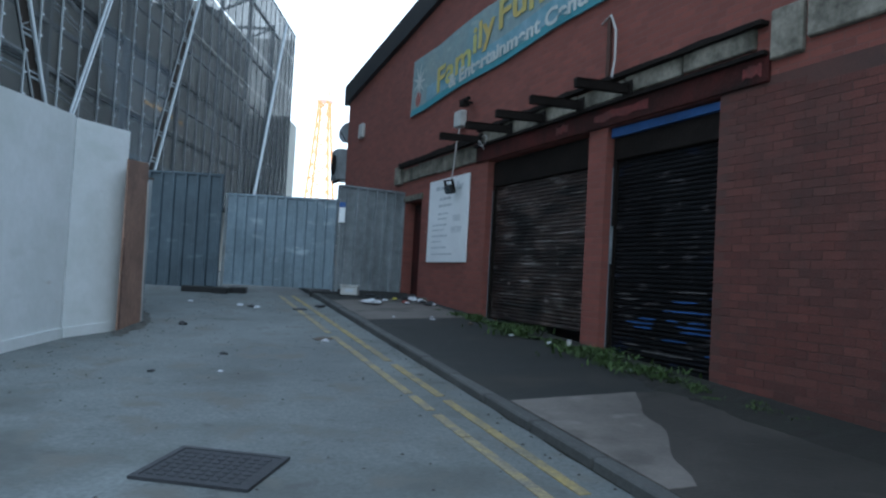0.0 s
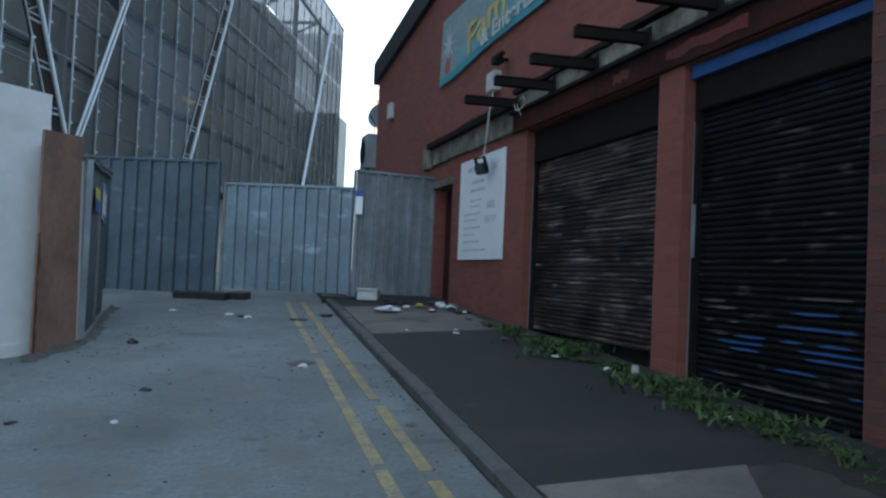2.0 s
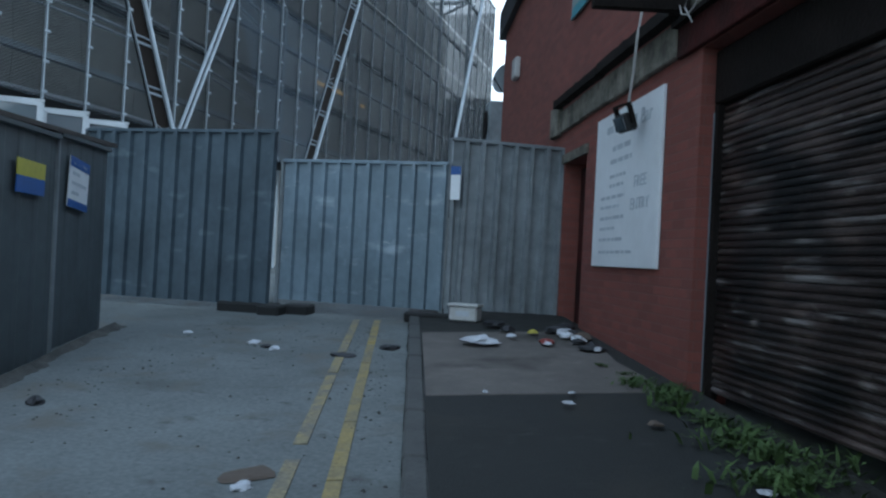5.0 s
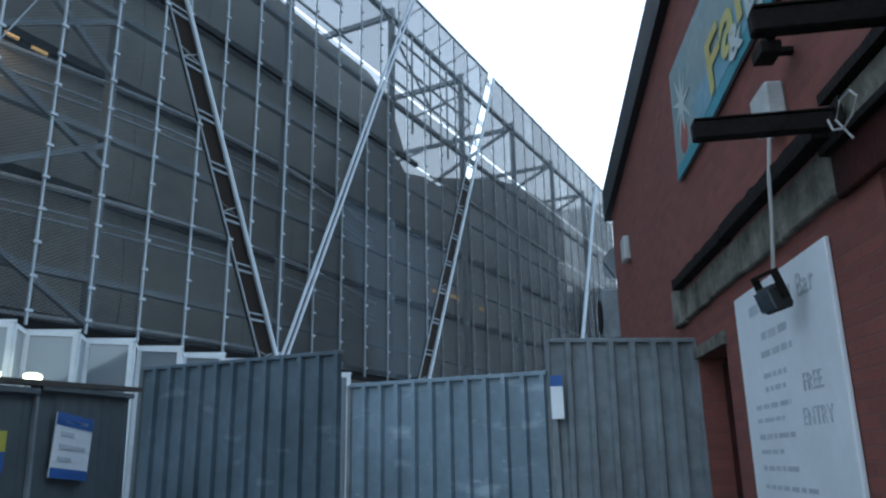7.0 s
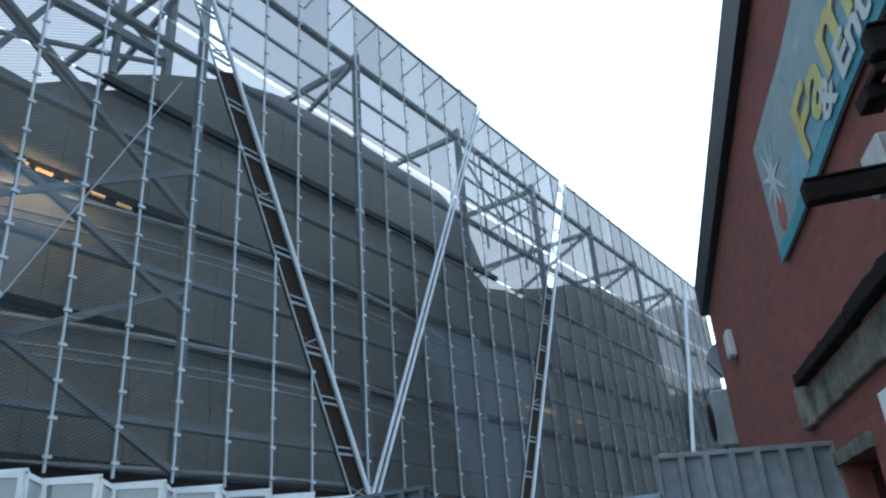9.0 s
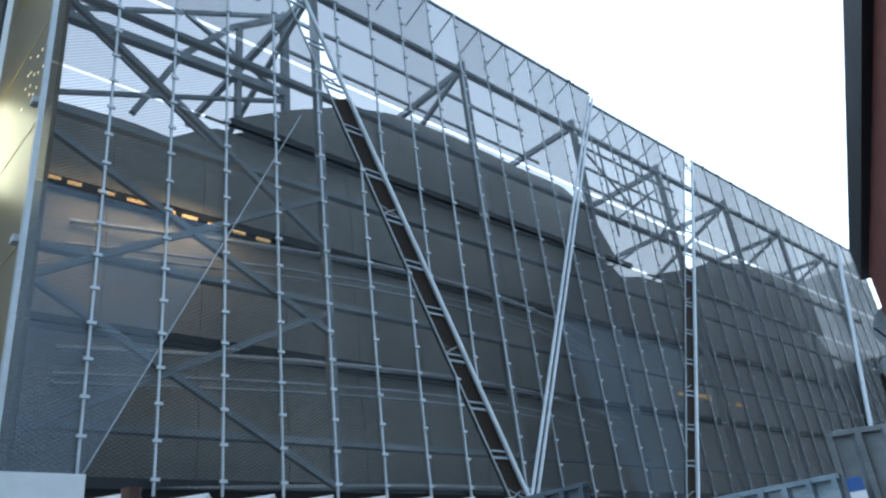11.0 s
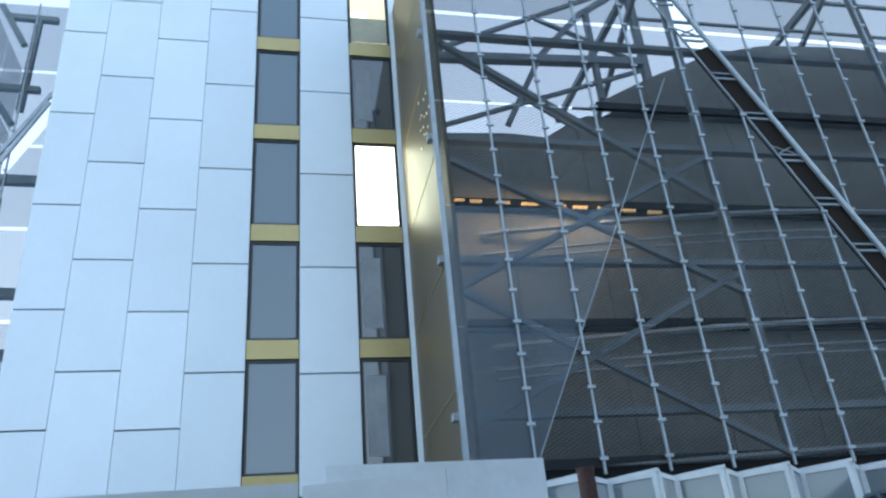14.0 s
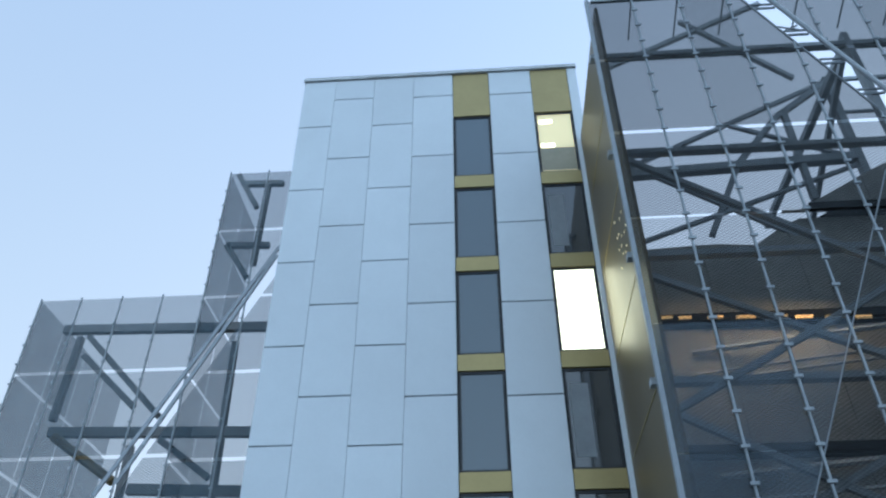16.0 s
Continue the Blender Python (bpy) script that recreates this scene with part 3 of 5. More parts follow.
part("beam", boxes((2.05, 8.25, -0.1, -0.046, 3.885, 3.925)), M_STEEL_DARK, hall, "rusty angle iron")
for a, b in ((5.5, 6.55), (4.6, 4.9), (7.95, 8.18)):
    n = 12
    top = [(a + (b - a) * k / n, 3.82 + 0.04 * noise.noise((a + k * 0.37, 5.3, 0.2))) for k in range(n + 1)]
    low = [(a + (b - a) * k / n, 3.72 + 0.05 * noise.noise((a + k * 0.33, 8.4, 0.6))) for k in range(n + 1)]
    part("paint_flake", prism(bmesh.new(), low + top[::-1], 0.004, lambda p, q, d: (p, d - 0.051, q)), M_RED_PAINT, hall, "patch of old red paint left on the beam")
part("downpipe", tube(bmesh.new(), [(5.72, -0.035, 4.2), (5.72, -0.035, 4.98)], 0.03, 8), M_RUST, hall, "thin rusty pipe on the brickwork")
part("door", boxes((-1.4, -0.5, 0.2, 0.26, 0.9, 3.2)), M_RED_STEEL, hall, "dark red closed door")
part("door_head", boxes((-1.5, -0.42, -0.03, 0.03, 3.252, 3.36)), M_CONC, hall)


def shutter(s0, s1, z0, z1, material, label):
    sh = thing("roller_shutter", WALL, label, "roller shutter", "roller shutters")
    pitch = 0.052
    prof = [(0.0, 0.0), (0.013, 0.008), (0.018, 0.024), (0.013, 0.04), (0.0, 0.047), (0.0, 0.052)]
    bm = bmesh.new()
    left = [bm.verts.new((s0 + 0.05, 0.17 - d, z)) for d, z in prof]
    right = [bm.verts.new((s1 - 0.05, 0.17 - d, z)) for d, z in prof]
    for k in range(len(prof) - 1):
        bm.faces.new((left[k], right[k], right[k + 1], left[k + 1]))
    bk = [bm.verts.new((q, 0.185, z)) for q, z in ((s0 + 0.05, 0), (s1 - 0.05, 0), (s1 - 0.05, pitch), (s0 + 0.05, pitch))]
    bm.faces.new(bk[::-1])
    data = mesh_of("slat", bm, material)
    n = int((z1 - 0.36 - z0) / pitch)
    for k in range(n):
        part("slat", data, material, sh, m=pose(0, random.uniform(-0.003, 0.003), z0 + k * pitch))
    part("hood", boxes((s0, s1, 0.1, 0.28, z0 + n * pitch, z1), bevel=0.015), M_STEEL_DARK, sh, "dark rusty shutter box")
    part("guide", boxes((s0, s0 + 0.06, 0.11, 0.2, z0 - 0.05, z0 + n * pitch)), M_STEEL_DARK, sh)
    part("guide_edge", boxes((s0 + 0.002, s0 + 0.012, 0.1, 0.109, z0, z1 - 0.45)), M_RUNG, sh, "pale thin edge of the guide")
    part("guide", boxes((s1 - 0.06, s1, 0.11, 0.2, z0 - 0.05, z0 + n * pitch)), M_STEEL_DARK, sh)
    return sh


shutter(2.44, 5.34, wall_rise(2.4) + 0.1, 3.62, M_SHUT, "closed brown-black roller shutter with worn slats and painted highlights")
right_shutter = shutter(5.72, 7.62, wall_rise(6.5) + 0.06, 3.62, M_SHUT_B, "closed black roller shutter with blue spray marks")
base = wall_rise(6.5) + 0.06
STROKES = ((9, 0.58, 0.83), (8, 0.5, 0.92), (7, 0.25, 0.46), (7, 0.52, 0.66), (7, 0.72, 0.9), (6, 0.13, 0.44), (6, 0.62, 0.95), (5, 0.22, 0.42), (5, 0.66, 0.96), (4, 0.5, 0.74), (3, 0.87, 0.95), (10, 0.9, 0.95))
PALES = ((10, 0.03, 0.2), (9, 0.05, 0.28), (8, 0.04, 0.12), (8, 0.2, 0.3), (11, 0.62, 0.9), (7, 0.12, 0.22), (2, 0.3, 0.8), (3, 0.1, 0.3))
for marks, material, label in ((STROKES, M_BLUE, "bright blue sprayed stroke"), (PALES, M_SMEAR, "pale grey sprayed smear")):
    for k, a, b in marks:
        a, b = 5.8 + 1.78 * a, 5.8 + 1.78 * b
        lift = random.uniform(-0.004, 0.004)
        c = (b - a) * random.uniform(0.3, 0.6)
        bm = prism(bmesh.new(), [(a, 0.032 + lift), (a + 0.05, 0.026), (a + c, 0.023 + lift), (b - 0.06, 0.027), (b, 0.034 - lift), (b - 0.05, 0.04), (a + c, 0.043 + lift), (a + 0.07, 0.039)], 0.003, lambda p, w, d: (p, 0.149 + d, w))
        part("spray_mark", bm, material, right_shutter, label, m=pose(0, 0, base + round(k * 1.5) * 0.052 - 0.008))
part("pale_strip", boxes((5.745, 5.775, 0.085, 0.108, base + 1.15, base + 1.6)), M_GALV3, right_shutter, "pale thin edge strip")
part("blue_board", prism(bmesh.new(), [(5.74, 3.52), (7.6, 3.53), (7.6, 3.61), (5.74, 3.63)], 0.048, lambda p, q, d: (p, d + 0.05, q)), M_BLUE, right_shutter, "faded blue board")

for arm_s in (2.29, 3.31, 4.28, 5.24, 6.22):
    arm = thing("awning_arm", WALL @ pose(arm_s, -0.09, 3.985, 1.5 + random.uniform(-1, 1), random.uniform(-3, 3), random.uniform(-3, 2)), "rusty black awning arm sticking out over shutters", "bracket", "awning arms")
    bm = bmesh.new()
    box(bm, -0.034, 0.034, -0.71, -0.012, -0.05, 0.05, bevel=0.008)
    box(bm, -0.042, 0.042, -0.7, -0.012, 0.051, 0.06)
    part("arm", bm, M_STEEL_DARK, arm)
    part("plate", boxes((-0.09, 0.09, -0.012, 0.004, -0.1, 0.1), bevel=0.004), M_STEEL_DARK, arm)

# ---- banner ----
banner = thing("banner", WALL @ pose(-1.34, -0.04, 5.0), "faded teal fairground banner with yellow and white lettering", "banner")


def hem(p):
    """Lower edge of the banner: it climbs and sags a little between its ties."""
    return 0.036 * p - 0.02 * math.sin(p * 1.9)


def head(p):
    return 1.13 + 0.028 * p - 0.05 * (1 - abs(math.cos(p * 1.1)))


def banner_strip(lo, hi, a, b, ahead, thick):
    bm = bmesh.new()
    n = 30
    ps = [a + (b - a) * k / n for k in range(n + 1)]
    ripple = [0.005 * noise.noise((p * 1.3, 4.0, 0.0)) for p in ps]
    rows = [[bm.verts.new((p + (0.08 if z is hi and p == 0 else 0), r - ahead + d, z(p))) for p, r in zip(ps, ripple)] for z, d in ((lo, 0), (hi, 0), (hi, thick), (lo, thick))]
    for u, w in zip(rows, rows[1:] + rows[:1]):
        for k in range(n):
            bm.faces.new((u[k], u[k + 1], w[k + 1], w[k]))
    for k in (0, -1):
        bm.faces.new([r[k] for r in rows])
    bmesh.ops.recalc_face_normals(bm, faces=bm.faces)
    return bm


part("sheet", banner_strip(hem, head, 0, 7.6, 0.0, 0.02), M_TEAL, banner)
part("border", banner_strip(hem, lambda p: hem(p) + 0.12, 0, 7.6, 0.008, 0.006), M_TEAL_LINE, banner, "bright teal edge")
part("sky_band", banner_strip(lambda p: hem(p) + 0.13, lambda p: hem(p) + 0.42, 0.9, 7.6, 0.006, 0.004), M_BANNER_SKY, banner, "pale blue band behind the lower words")
up = pose(0, 0, 0, 90, 0, 0)
for word, at, wide in (("Family", 1.44, 1.5), ("Fun", 3.98, 1.62)):
    for k, ch in enumerate(word):
        data = text_mesh(ch, 0.64, 0.002, 0.012)
        x = wide * (max(v.co.x for v in text_mesh(word[:k + 1], 0.64, 0.002).vertices) - max(v.co.x for v in data.vertices)) + at
        data.materials.append(M_LIME)
        part("letter", data, M_LIME, banner, m=pose(x, -0.016, 0.2 + 0.5 * smooth((x - 1.2) / 3.0) + 0.02 * (k % 2), 0, -3.0, 0) @ up @ Matrix.Diagonal((wide, 1.02, 1, 1)))
letters("& Entertainment Centre", 0.33, M_PALE, banner, pose(2.06, -0.02, 0.17) @ pose(0, 0, 0, 0, -2.0, 0) @ up @ Matrix.Diagonal((1.5, 1.0, 1, 1)), 0.002, bold=0.01)
star = [((0.36 if k % 2 == 0 else 0.09) * math.cos(k * 6.2832 / 18) + 0.45, (0.38 if k % 2 == 0 else 0.09) * math.sin(k * 6.2832 / 18) + 0.63) for k in range(18)]
bm = prism(bmesh.new(), star, 0.004, lambda p, q, d: (p, d - 0.006, q))
part("starburst", bm, M_PALE, banner, "pale burst shape")
bm = bmesh.new()
bmesh.ops.create_icosphere(bm, subdivisions=2, radius=0.16, matrix=pose(0.42, 0.0, 0.3) @ Matrix.Diagonal((1, 0.05, 1, 1)))
part("splash", bm, M_PINK, banner, "faded pink blot")

# ---- white price board ----
sign = thing("price_board", WALL @ pose(0.0, -0.035, 2.01), "white board of prices fixed to the brick wall", "sign")
part("panel", boxes((0, 1.8, 0, 0.03, 0, 1.51), bevel=0.006), M_SIGN, sign)
letters("FREE", 0.15, M_GREY_TXT, sign, pose(1.2, -0.003, 0.72) @ up, 0.002)
letters("ENTRY", 0.15, M_GREY_TXT, sign, pose(1.13, -0.003, 0.52) @ up, 0.002)
letters("Bar", 0.2, M_GREY_TXT, sign, pose(1.3, -0.003, 1.27) @ up, 0.002)
for z, a, b, h in ((1.31, 0.35, 1.2, 0.1), (1.12, 0.55, 1.05, 0.07), (1.0, 0.5, 1.1, 0.06), (0.86, 0.5, 0.95, 0.045), (0.77, 0.5, 0.9, 0.045), (0.66, 0.25, 0.95, 0.045), (0.57, 0.25, 0.8, 0.04), (0.46, 0.25, 0.95, 0.045), (0.36, 0.25, 0.7, 0.04), (0.25, 0.25, 0.95, 0.045), (0.13, 0.25, 1.2, 0.04)):
    q = a
    while q < b:
        w = random.uniform(0.06, 0.2)
        part("text_bar", boxes((q, min(b, q + w), -0.003, 0.001, z, z + h * 0.7)), M_GREY_TXT, sign, "grey unreadable word")
        q += w + 0.035

# floodlight hanging over the board on its cable, junction box and fittings on the wall
flood = thing("floodlight", WALL @ pose(1.4, -0.2, 3.26, 20, 0, 10), "small black floodlight hanging in front of the white board", "lamp")
part("body", boxes((-0.1, 0.1, -0.06, 0.05, -0.08, 0.08), bevel=0.02), M_RUBBER, flood)
part("lens", boxes((-0.08, 0.08, -0.075, -0.061, -0.06, 0.06)), M_GLASS2, flood)
part("bracket", boxes((-0.13, -0.105, -0.02, 0.02, -0.02, 0.14), (0.105, 0.13, -0.02, 0.02, -0.02, 0.14), (-0.13, 0.13, -0.02, 0.02, 0.14, 0.16)), M_STEEL_DARK, flood)
solid("cable", tube(bmesh.new(), [(1.4, -0.19, 3.42), (1.43, -0.17, 3.7), (1.46, -0.16, 4.0), (1.44, -0.12, 4.25), (1.4, -0.06, 4.4), (1.3, -0.05, 4.45)], 0.012), M_CABLE, WALL, "pale cable hanging from the wall to a floodlight", "cable")
solid("cable", tube(bmesh.new(), [(6.2, -0.3, 4.1), (6.1, -0.2, 4.35), (5.95, -0.1, 4.75), (5.75, -0.04, 5.0), (5.55, -0.03, 4.95)], 0.014), M_CABLE, WALL, "pale loose cable looping down to an awning arm", "cable")
solid("cable", tube(bmesh.new(), [(2.36, -0.16, 3.96), (2.42, -0.17, 3.88), (2.5, -0.16, 3.85), (2.57, -0.14, 3.89), (2.6, -0.12, 3.97), (2.54, -0.12, 4.03), (2.45, -0.13, 4.02), (2.4, -0.14, 3.94), (2.5, -0.12, 3.8)], 0.006), M_CABLE, WALL, "pale loose cable looped beside an awning arm", "cable")
solid("junction_box", boxes((1.2, 1.5, -0.13, 0.0, 4.35, 4.63), bevel=0.02), M_WHITE_PL, WALL, "white plastic junction box on the brick wall", "junction box")
solid("wall_fitting", boxes((-5.05, -4.75, -0.1, 0.0, 5.1, 5.45), bevel=0.02), M_WHITE_PL, WALL, "small white box on the far brick wall", "alarm box")
bm = boxes((1.62, 1.98, -0.22, -0.16, 4.7, 4.75), (1.66, 1.72, -0.16, 0.0, 4.7, 4.74), (1.7, 1.88, -0.25, -0.13, 4.62, 4.699), bevel=0.006)
solid("bracket", bm, M_STEEL_DARK, WALL, "dark rusty bracket under the banner", "bracket")

unit = thing("air_conditioner", WALL @ pose(-6.75, 0.2, 4.2), "grey air conditioning unit on the building corner", "air conditioner")
part("casing", boxes((-0.32, 0.3, -0.45, 0.4, 0.0, 0.85), bevel=0.04), M_GALV3, unit)
part("grille", tube(bmesh.new(), [(0.0, -0.45, 0.42), (0.0, -0.47, 0.42)], 0.28, 20), M_STEEL_DARK, unit)
part("bracket", boxes((-0.3, 0.33, -0.4, -0.35, -0.06, 0.0), (-0.3, 0.33, 0.3, 0.35, -0.06, 0.0)), M_STEEL_DARK, unit)
dish = thing("satellite_dish", WALL @ pose(-6.6, 0.08, 5.5, 80, 0, 40), "grey satellite dish on the corner of the building", "satellite dish")
bm = bmesh.new()
rings = [[bm.verts.new((r * math.cos(a * 0.3927), r * math.sin(a * 0.3927), 0.6 * r * r)) for a in range(16)] for r in (0.02, 0.12, 0.22, 0.3)]
for a, b in zip(rings, rings[1:]):
    for k in range(16):
        bm.faces.new((a[k], a[(k + 1) % 16], b[(k + 1) % 16], b[k]))
bm.faces.new(rings[0])
dm = part("reflector", bm, M_GALV3, dish)
dm.modifiers.new("thick", "SOLIDIFY").thickness = 0.015
part("feed_arm", tube(bmesh.new(), [(0, -0.28, 0.05), (0, -0.1, 0.35)], 0.012), M_STEEL_DARK, dish)
part("mount", tube(bmesh.new(), [(0, 0, 0), (0, 0.1, -0.3)], 0.02), M_STEEL_DARK, dish)


# ---- hoardings ----
def corrugated(width, height, pitch=0.2, deep=0.055, thick=0.006):
    """A ribbed steel sheet standing on z = 0, from x = 0 to the width."""
    n = round(width / pitch)
    p = width / n
    line = []
    for k in range(n):
        line += [(k * p, 0.0), (k * p + 0.62 * p, 0.0), (k * p + 0.7 * p, -deep), (k * p + 0.92 * p, -deep)]
    line.append((width, 0.0))
    bm = bmesh.new()
    rows = [[bm.verts.new((x, y + off, z)) for x, y in line] for off, z in ((0, 0), (0, height), (thick, height), (thick, 0))]
    for a, b in zip(rows, rows[1:] + rows[:1]):
        for k in range(len(line) - 1):
            bm.faces.new((a[k], a[k + 1], b[k + 1], b[k]))
    for k in (0, -1):
        bm.faces.new([r[k] for r in rows])
    bmesh.ops.recalc_face_normals(bm, faces=bm.faces)
    return bm


def hoarding(m, width, height, material, label, pitch=0.2, post=None, deep=0.055):
    h = thing("hoarding_panel", m, label, "hoarding", "steel hoarding panels")
    part("sheet", corrugated(width, height, pitch, deep), material, h)
    part("top_rail", boxes((-0.01, width + 0.01, -0.045, 0.03, height - 0.03, height + 0.012), bevel=0.004), material, h)
    part("post", boxes((-0.05, -0.012, -0.03, 0.03, -0.1, height), bevel=0.004), post or M_GALV3, h, "steel post")
    return h


GATE = pose(-4.74, 14.89, 0, 0, 0, 5.97)
hoarding(GATE @ pose(-2.87, -0.142, 1.29, 0, 0, 0.5), 2.8, 2.22, M_GALV2, "tall dull grey ribbed steel hoarding panel", 0.235, M_GALV4)
hoarding(GATE @ pose(0.0, 0, 1.38), 2.16, 1.78, M_GALV, "lower blue-grey ribbed steel hoarding panel with pale scuffs", 0.2)
hoarding(GATE @ pose(2.17, 0.03, 1.40, 0, 0.8, 25.6), 1.44, 2.07, M_GALV3, "weathered ribbed steel panel leaning by the brick wall", 0.21)
for x, y, w, n in ((-0.75, -0.1, 0.8, 1), (-0.12, -0.22, 0.3, 1), (0.12, 0.0, 0.35, 1), (1.72, 0.02, 0.62, 1)):
    p = GATE @ Vector((x, y, 0))
    solid("rubber_foot", boxes((0, w, -0.12, 0.12, -0.01, 0.12), bevel=0.02), M_RUBBER, slope_at(p.x, p.y, 6, 0.0), "black rubber fence foot on the road", "fence foot", "fence feet")
strap = thing("notice", GATE @ pose(2.2, -0.03, 2.72), "small white and blue notice on the hoarding post", "notice")
part("sheet", boxes((0, 0.12, 0, 0.006, 0, 0.4)), M_SIGN, strap)
part("header", boxes((0, 0.12, -0.004, -0.001, 0.3, 0.4)), M_BLUE_NOTE, strap)
solid("post", boxes((2.19, 2.25, 0.0, 0.06, 1.2, 3.1), bevel=0.008), M_GALV3, GATE, "pale galvanised steel gate post", "post")
SIDE = pose(-4.2, 10.3, 0, 0, 0, 118.9)
side_one = hoarding(SIDE @ pose(0.02, 0, 0.94, 0, -2.0, 0), 1.36, 1.9, M_GALV4, "dull grey flat steel side hoarding with a safety notice", 0.34, deep=0.006)
side_two = hoarding(SIDE @ pose(1.42, 0.0, 1.02, 0, -2.0, 0), 1.44, 1.9, M_GALV4, "dull grey flat steel side hoarding with a poster", 0.36, deep=0.006)
solid("capping_board", prism(bmesh.new(), [(-0.05, 2.84), (2.95, 3.01), (2.95, 3.05), (-0.05, 2.88)], 0.08, lambda p, q, d: (p, d - 0.05, q)), M_OLD_WOOD, SIDE, "grey-brown timber capping along the side hoarding", "timber")
note = thing("notice", SIDE @ pose(0.45, -0.035, 2.34), "yellow and blue safety notice on the side hoarding", "notice")
part("sheet", boxes((0, 0.56, 0, 0.008, 0.131, 0.26)), M_YEL_NOTE, note, "yellow upper half")
part("sheet", boxes((0, 0.56, 0, 0.008, 0.0, 0.13)), M_BLUE_NOTE, note, "blue lower half")
note = thing("poster", SIDE @ pose(1.56, -0.035, 2.3, 0, 4, 0), "white poster with blue edges on the side hoarding", "poster")
PW, PH = 0.54, 0.46
part("sheet", boxes((0, PW, 0, 0.008, 0.0, PH)), M_SIGN, note)
part("header", boxes((0, PW, -0.004, -0.001, PH - 0.09, PH)), M_BLUE_NOTE, note)
part("footer", boxes((0, PW, -0.004, -0.001, 0.0, 0.07)), M_BLUE_NOTE, note)
for k in range(4):
    part("text_bar", boxes((0.08, PW * (0.5 + 0.35 * (k % 2)), -0.004, -0.001, 0.12 + 0.09 * k, 0.15 + 0.09 * k)), M_GREY_TXT, note)

# white boarded hoarding along the alley
for a, b, z, thick in (((-4.35, -6.0), (-4.35, -3.2), 3.3, 0.05), ((-4.35, -3.2), (-4.35, -0.3), 3.32, 0.05), ((-4.35, -0.3), (-4.35, 2.7), 3.3, 0.05), ((-4.35, 2.7), (-4.35, 5.7), 3.33, 0.05), ((-4.35, 5.7), (-4.36, 8.66), 3.38, 0.05), ((-4.36, 8.68), (-4.1, 9.47), 3.36, 0.05), ((-6.23, 8.8), (-6.42, 10.67), 3.86, 0.05)):
    d = Vector(b) - Vector(a)
    board = thing("white_hoarding", pose(a[0], a[1], 0, 0, 0, math.degrees(math.atan2(d.y, d.x))), "tall white painted site hoarding board with scuffs", "hoarding", "white hoarding boards")
    w = d.length
    part("board", prism(bmesh.new(), [(0.003, rise(a[1]) - 0.03), (w - 0.003, rise(b[1]) - 0.03), (w - 0.003, z), (0.003, z)], thick, lambda p, q, e: (p, e, q)), M_WHITE_BOARD, board)
    part("plinth", prism(bmesh.new(), [(0.003, rise(a[1]) - 0.03), (w - 0.003, rise(b[1]) - 0.03), (w - 0.003, rise(b[1]) + 0.12), (0.003, rise(a[1]) + 0.12)], 0.02, lambda p, q, e: (p, e - 0.022, q)), M_WHITE_BOARD, board)
ply = thing("ply_board", pose(-3.95, 9.18, 0, 0, 0, 97.2), "brown stained plywood board closing the hoarding's end", "board")
part("sheet", prism(bmesh.new(), [(0, rise(9.2) - 0.02), (0.84, rise(10.0) - 0.02), (0.74, 3.03), (0, 2.97)], 0.022, lambda p, q, e: (p, e, q)), M_WOOD, ply)
low, n = rise(9.2) - 0.02, 26
edge = [(0.0, low + (2.0 - low) * k / n) for k in range(n + 1)]
torn = [(0.05 + 0.035 * noise.noise((k * 0.8, 1.5, 0.0)) - 0.03 * k / n, low + (2.0 - low) * k / n) for k in range(n, -1, -1)]
part("rotten_edge", prism(bmesh.new(), edge + torn, 0.006, lambda p, q, e: (p, e - 0.008, q)), M_RUST, ply, "dark rotten edge of the plywood")
part("edge_strip", prism(bmesh.new(), [(0.81, rise(10.0) - 0.02), (0.842, rise(10.0) - 0.02), (0.752, 2.78), (0.722, 2.78)], 0.01, lambda p, q, e: (p, e - 0.012, q)), M_CABLE, ply, "pale bare timber edge")

rusty = thing("rusty_board", pose(-4.97, 10.03, 0, 0, 0, 86), "rust brown board standing behind the plywood", "board")
part("sheet", prism(bmesh.new(), [(0, rise(10.0) - 0.02), (0.8, rise(10.8) - 0.02), (0.8, 3.2), (0, 3.18)], 0.03, lambda p, q, e: (p, e, q)), M_RUST, rusty)
post = thing("steel_post", pose(-5.19, 10.62, 0), "rusty brown round steel post behind the hoardings", "post")
part("shaft", tube(bmesh.new(), [(0, 0, 0.85), (0, 0, 3.5)], 0.062, 12), M_RUST, post)
part("cap", tube(bmesh.new(), [(0, 0, 3.5), (0, 0, 3.52)], 0.066, 12), M_RUST, post)

# ---- the screened building ----
screen = thing("metal_screen", SITE, "huge pierced metal screen with slanting slots and pale mullions", "facade")
FOOT = 4.86
LADDER_A, WIDE_A = ((10.57, 4.86), (3.58, 19.8)), 0.6
LADDER_B, WIDE_B = ((18.37, 4.86), (25.07, 19.3)), 0.58
TUBE = ((11.36, 4.86), (18.44, 19.8))
# the screen's four fields: bounds on either side, first mullion, pitch, number, height of the top
FIELDS = [(None, LADDER_A, -0.228, 1.195, 10, 19.82),
          (tuple((y + WIDE_A, z) for y, z in LADDER_A), TUBE, 4.08, 1.19, 12, 19.82),
          (TUBE, LADDER_B, 11.34, 1.28, 11, 19.3),
          (tuple((y + WIDE_B, z) for y, z in LADDER_B), None, 18.8, 1.3, 21, 19.3)]


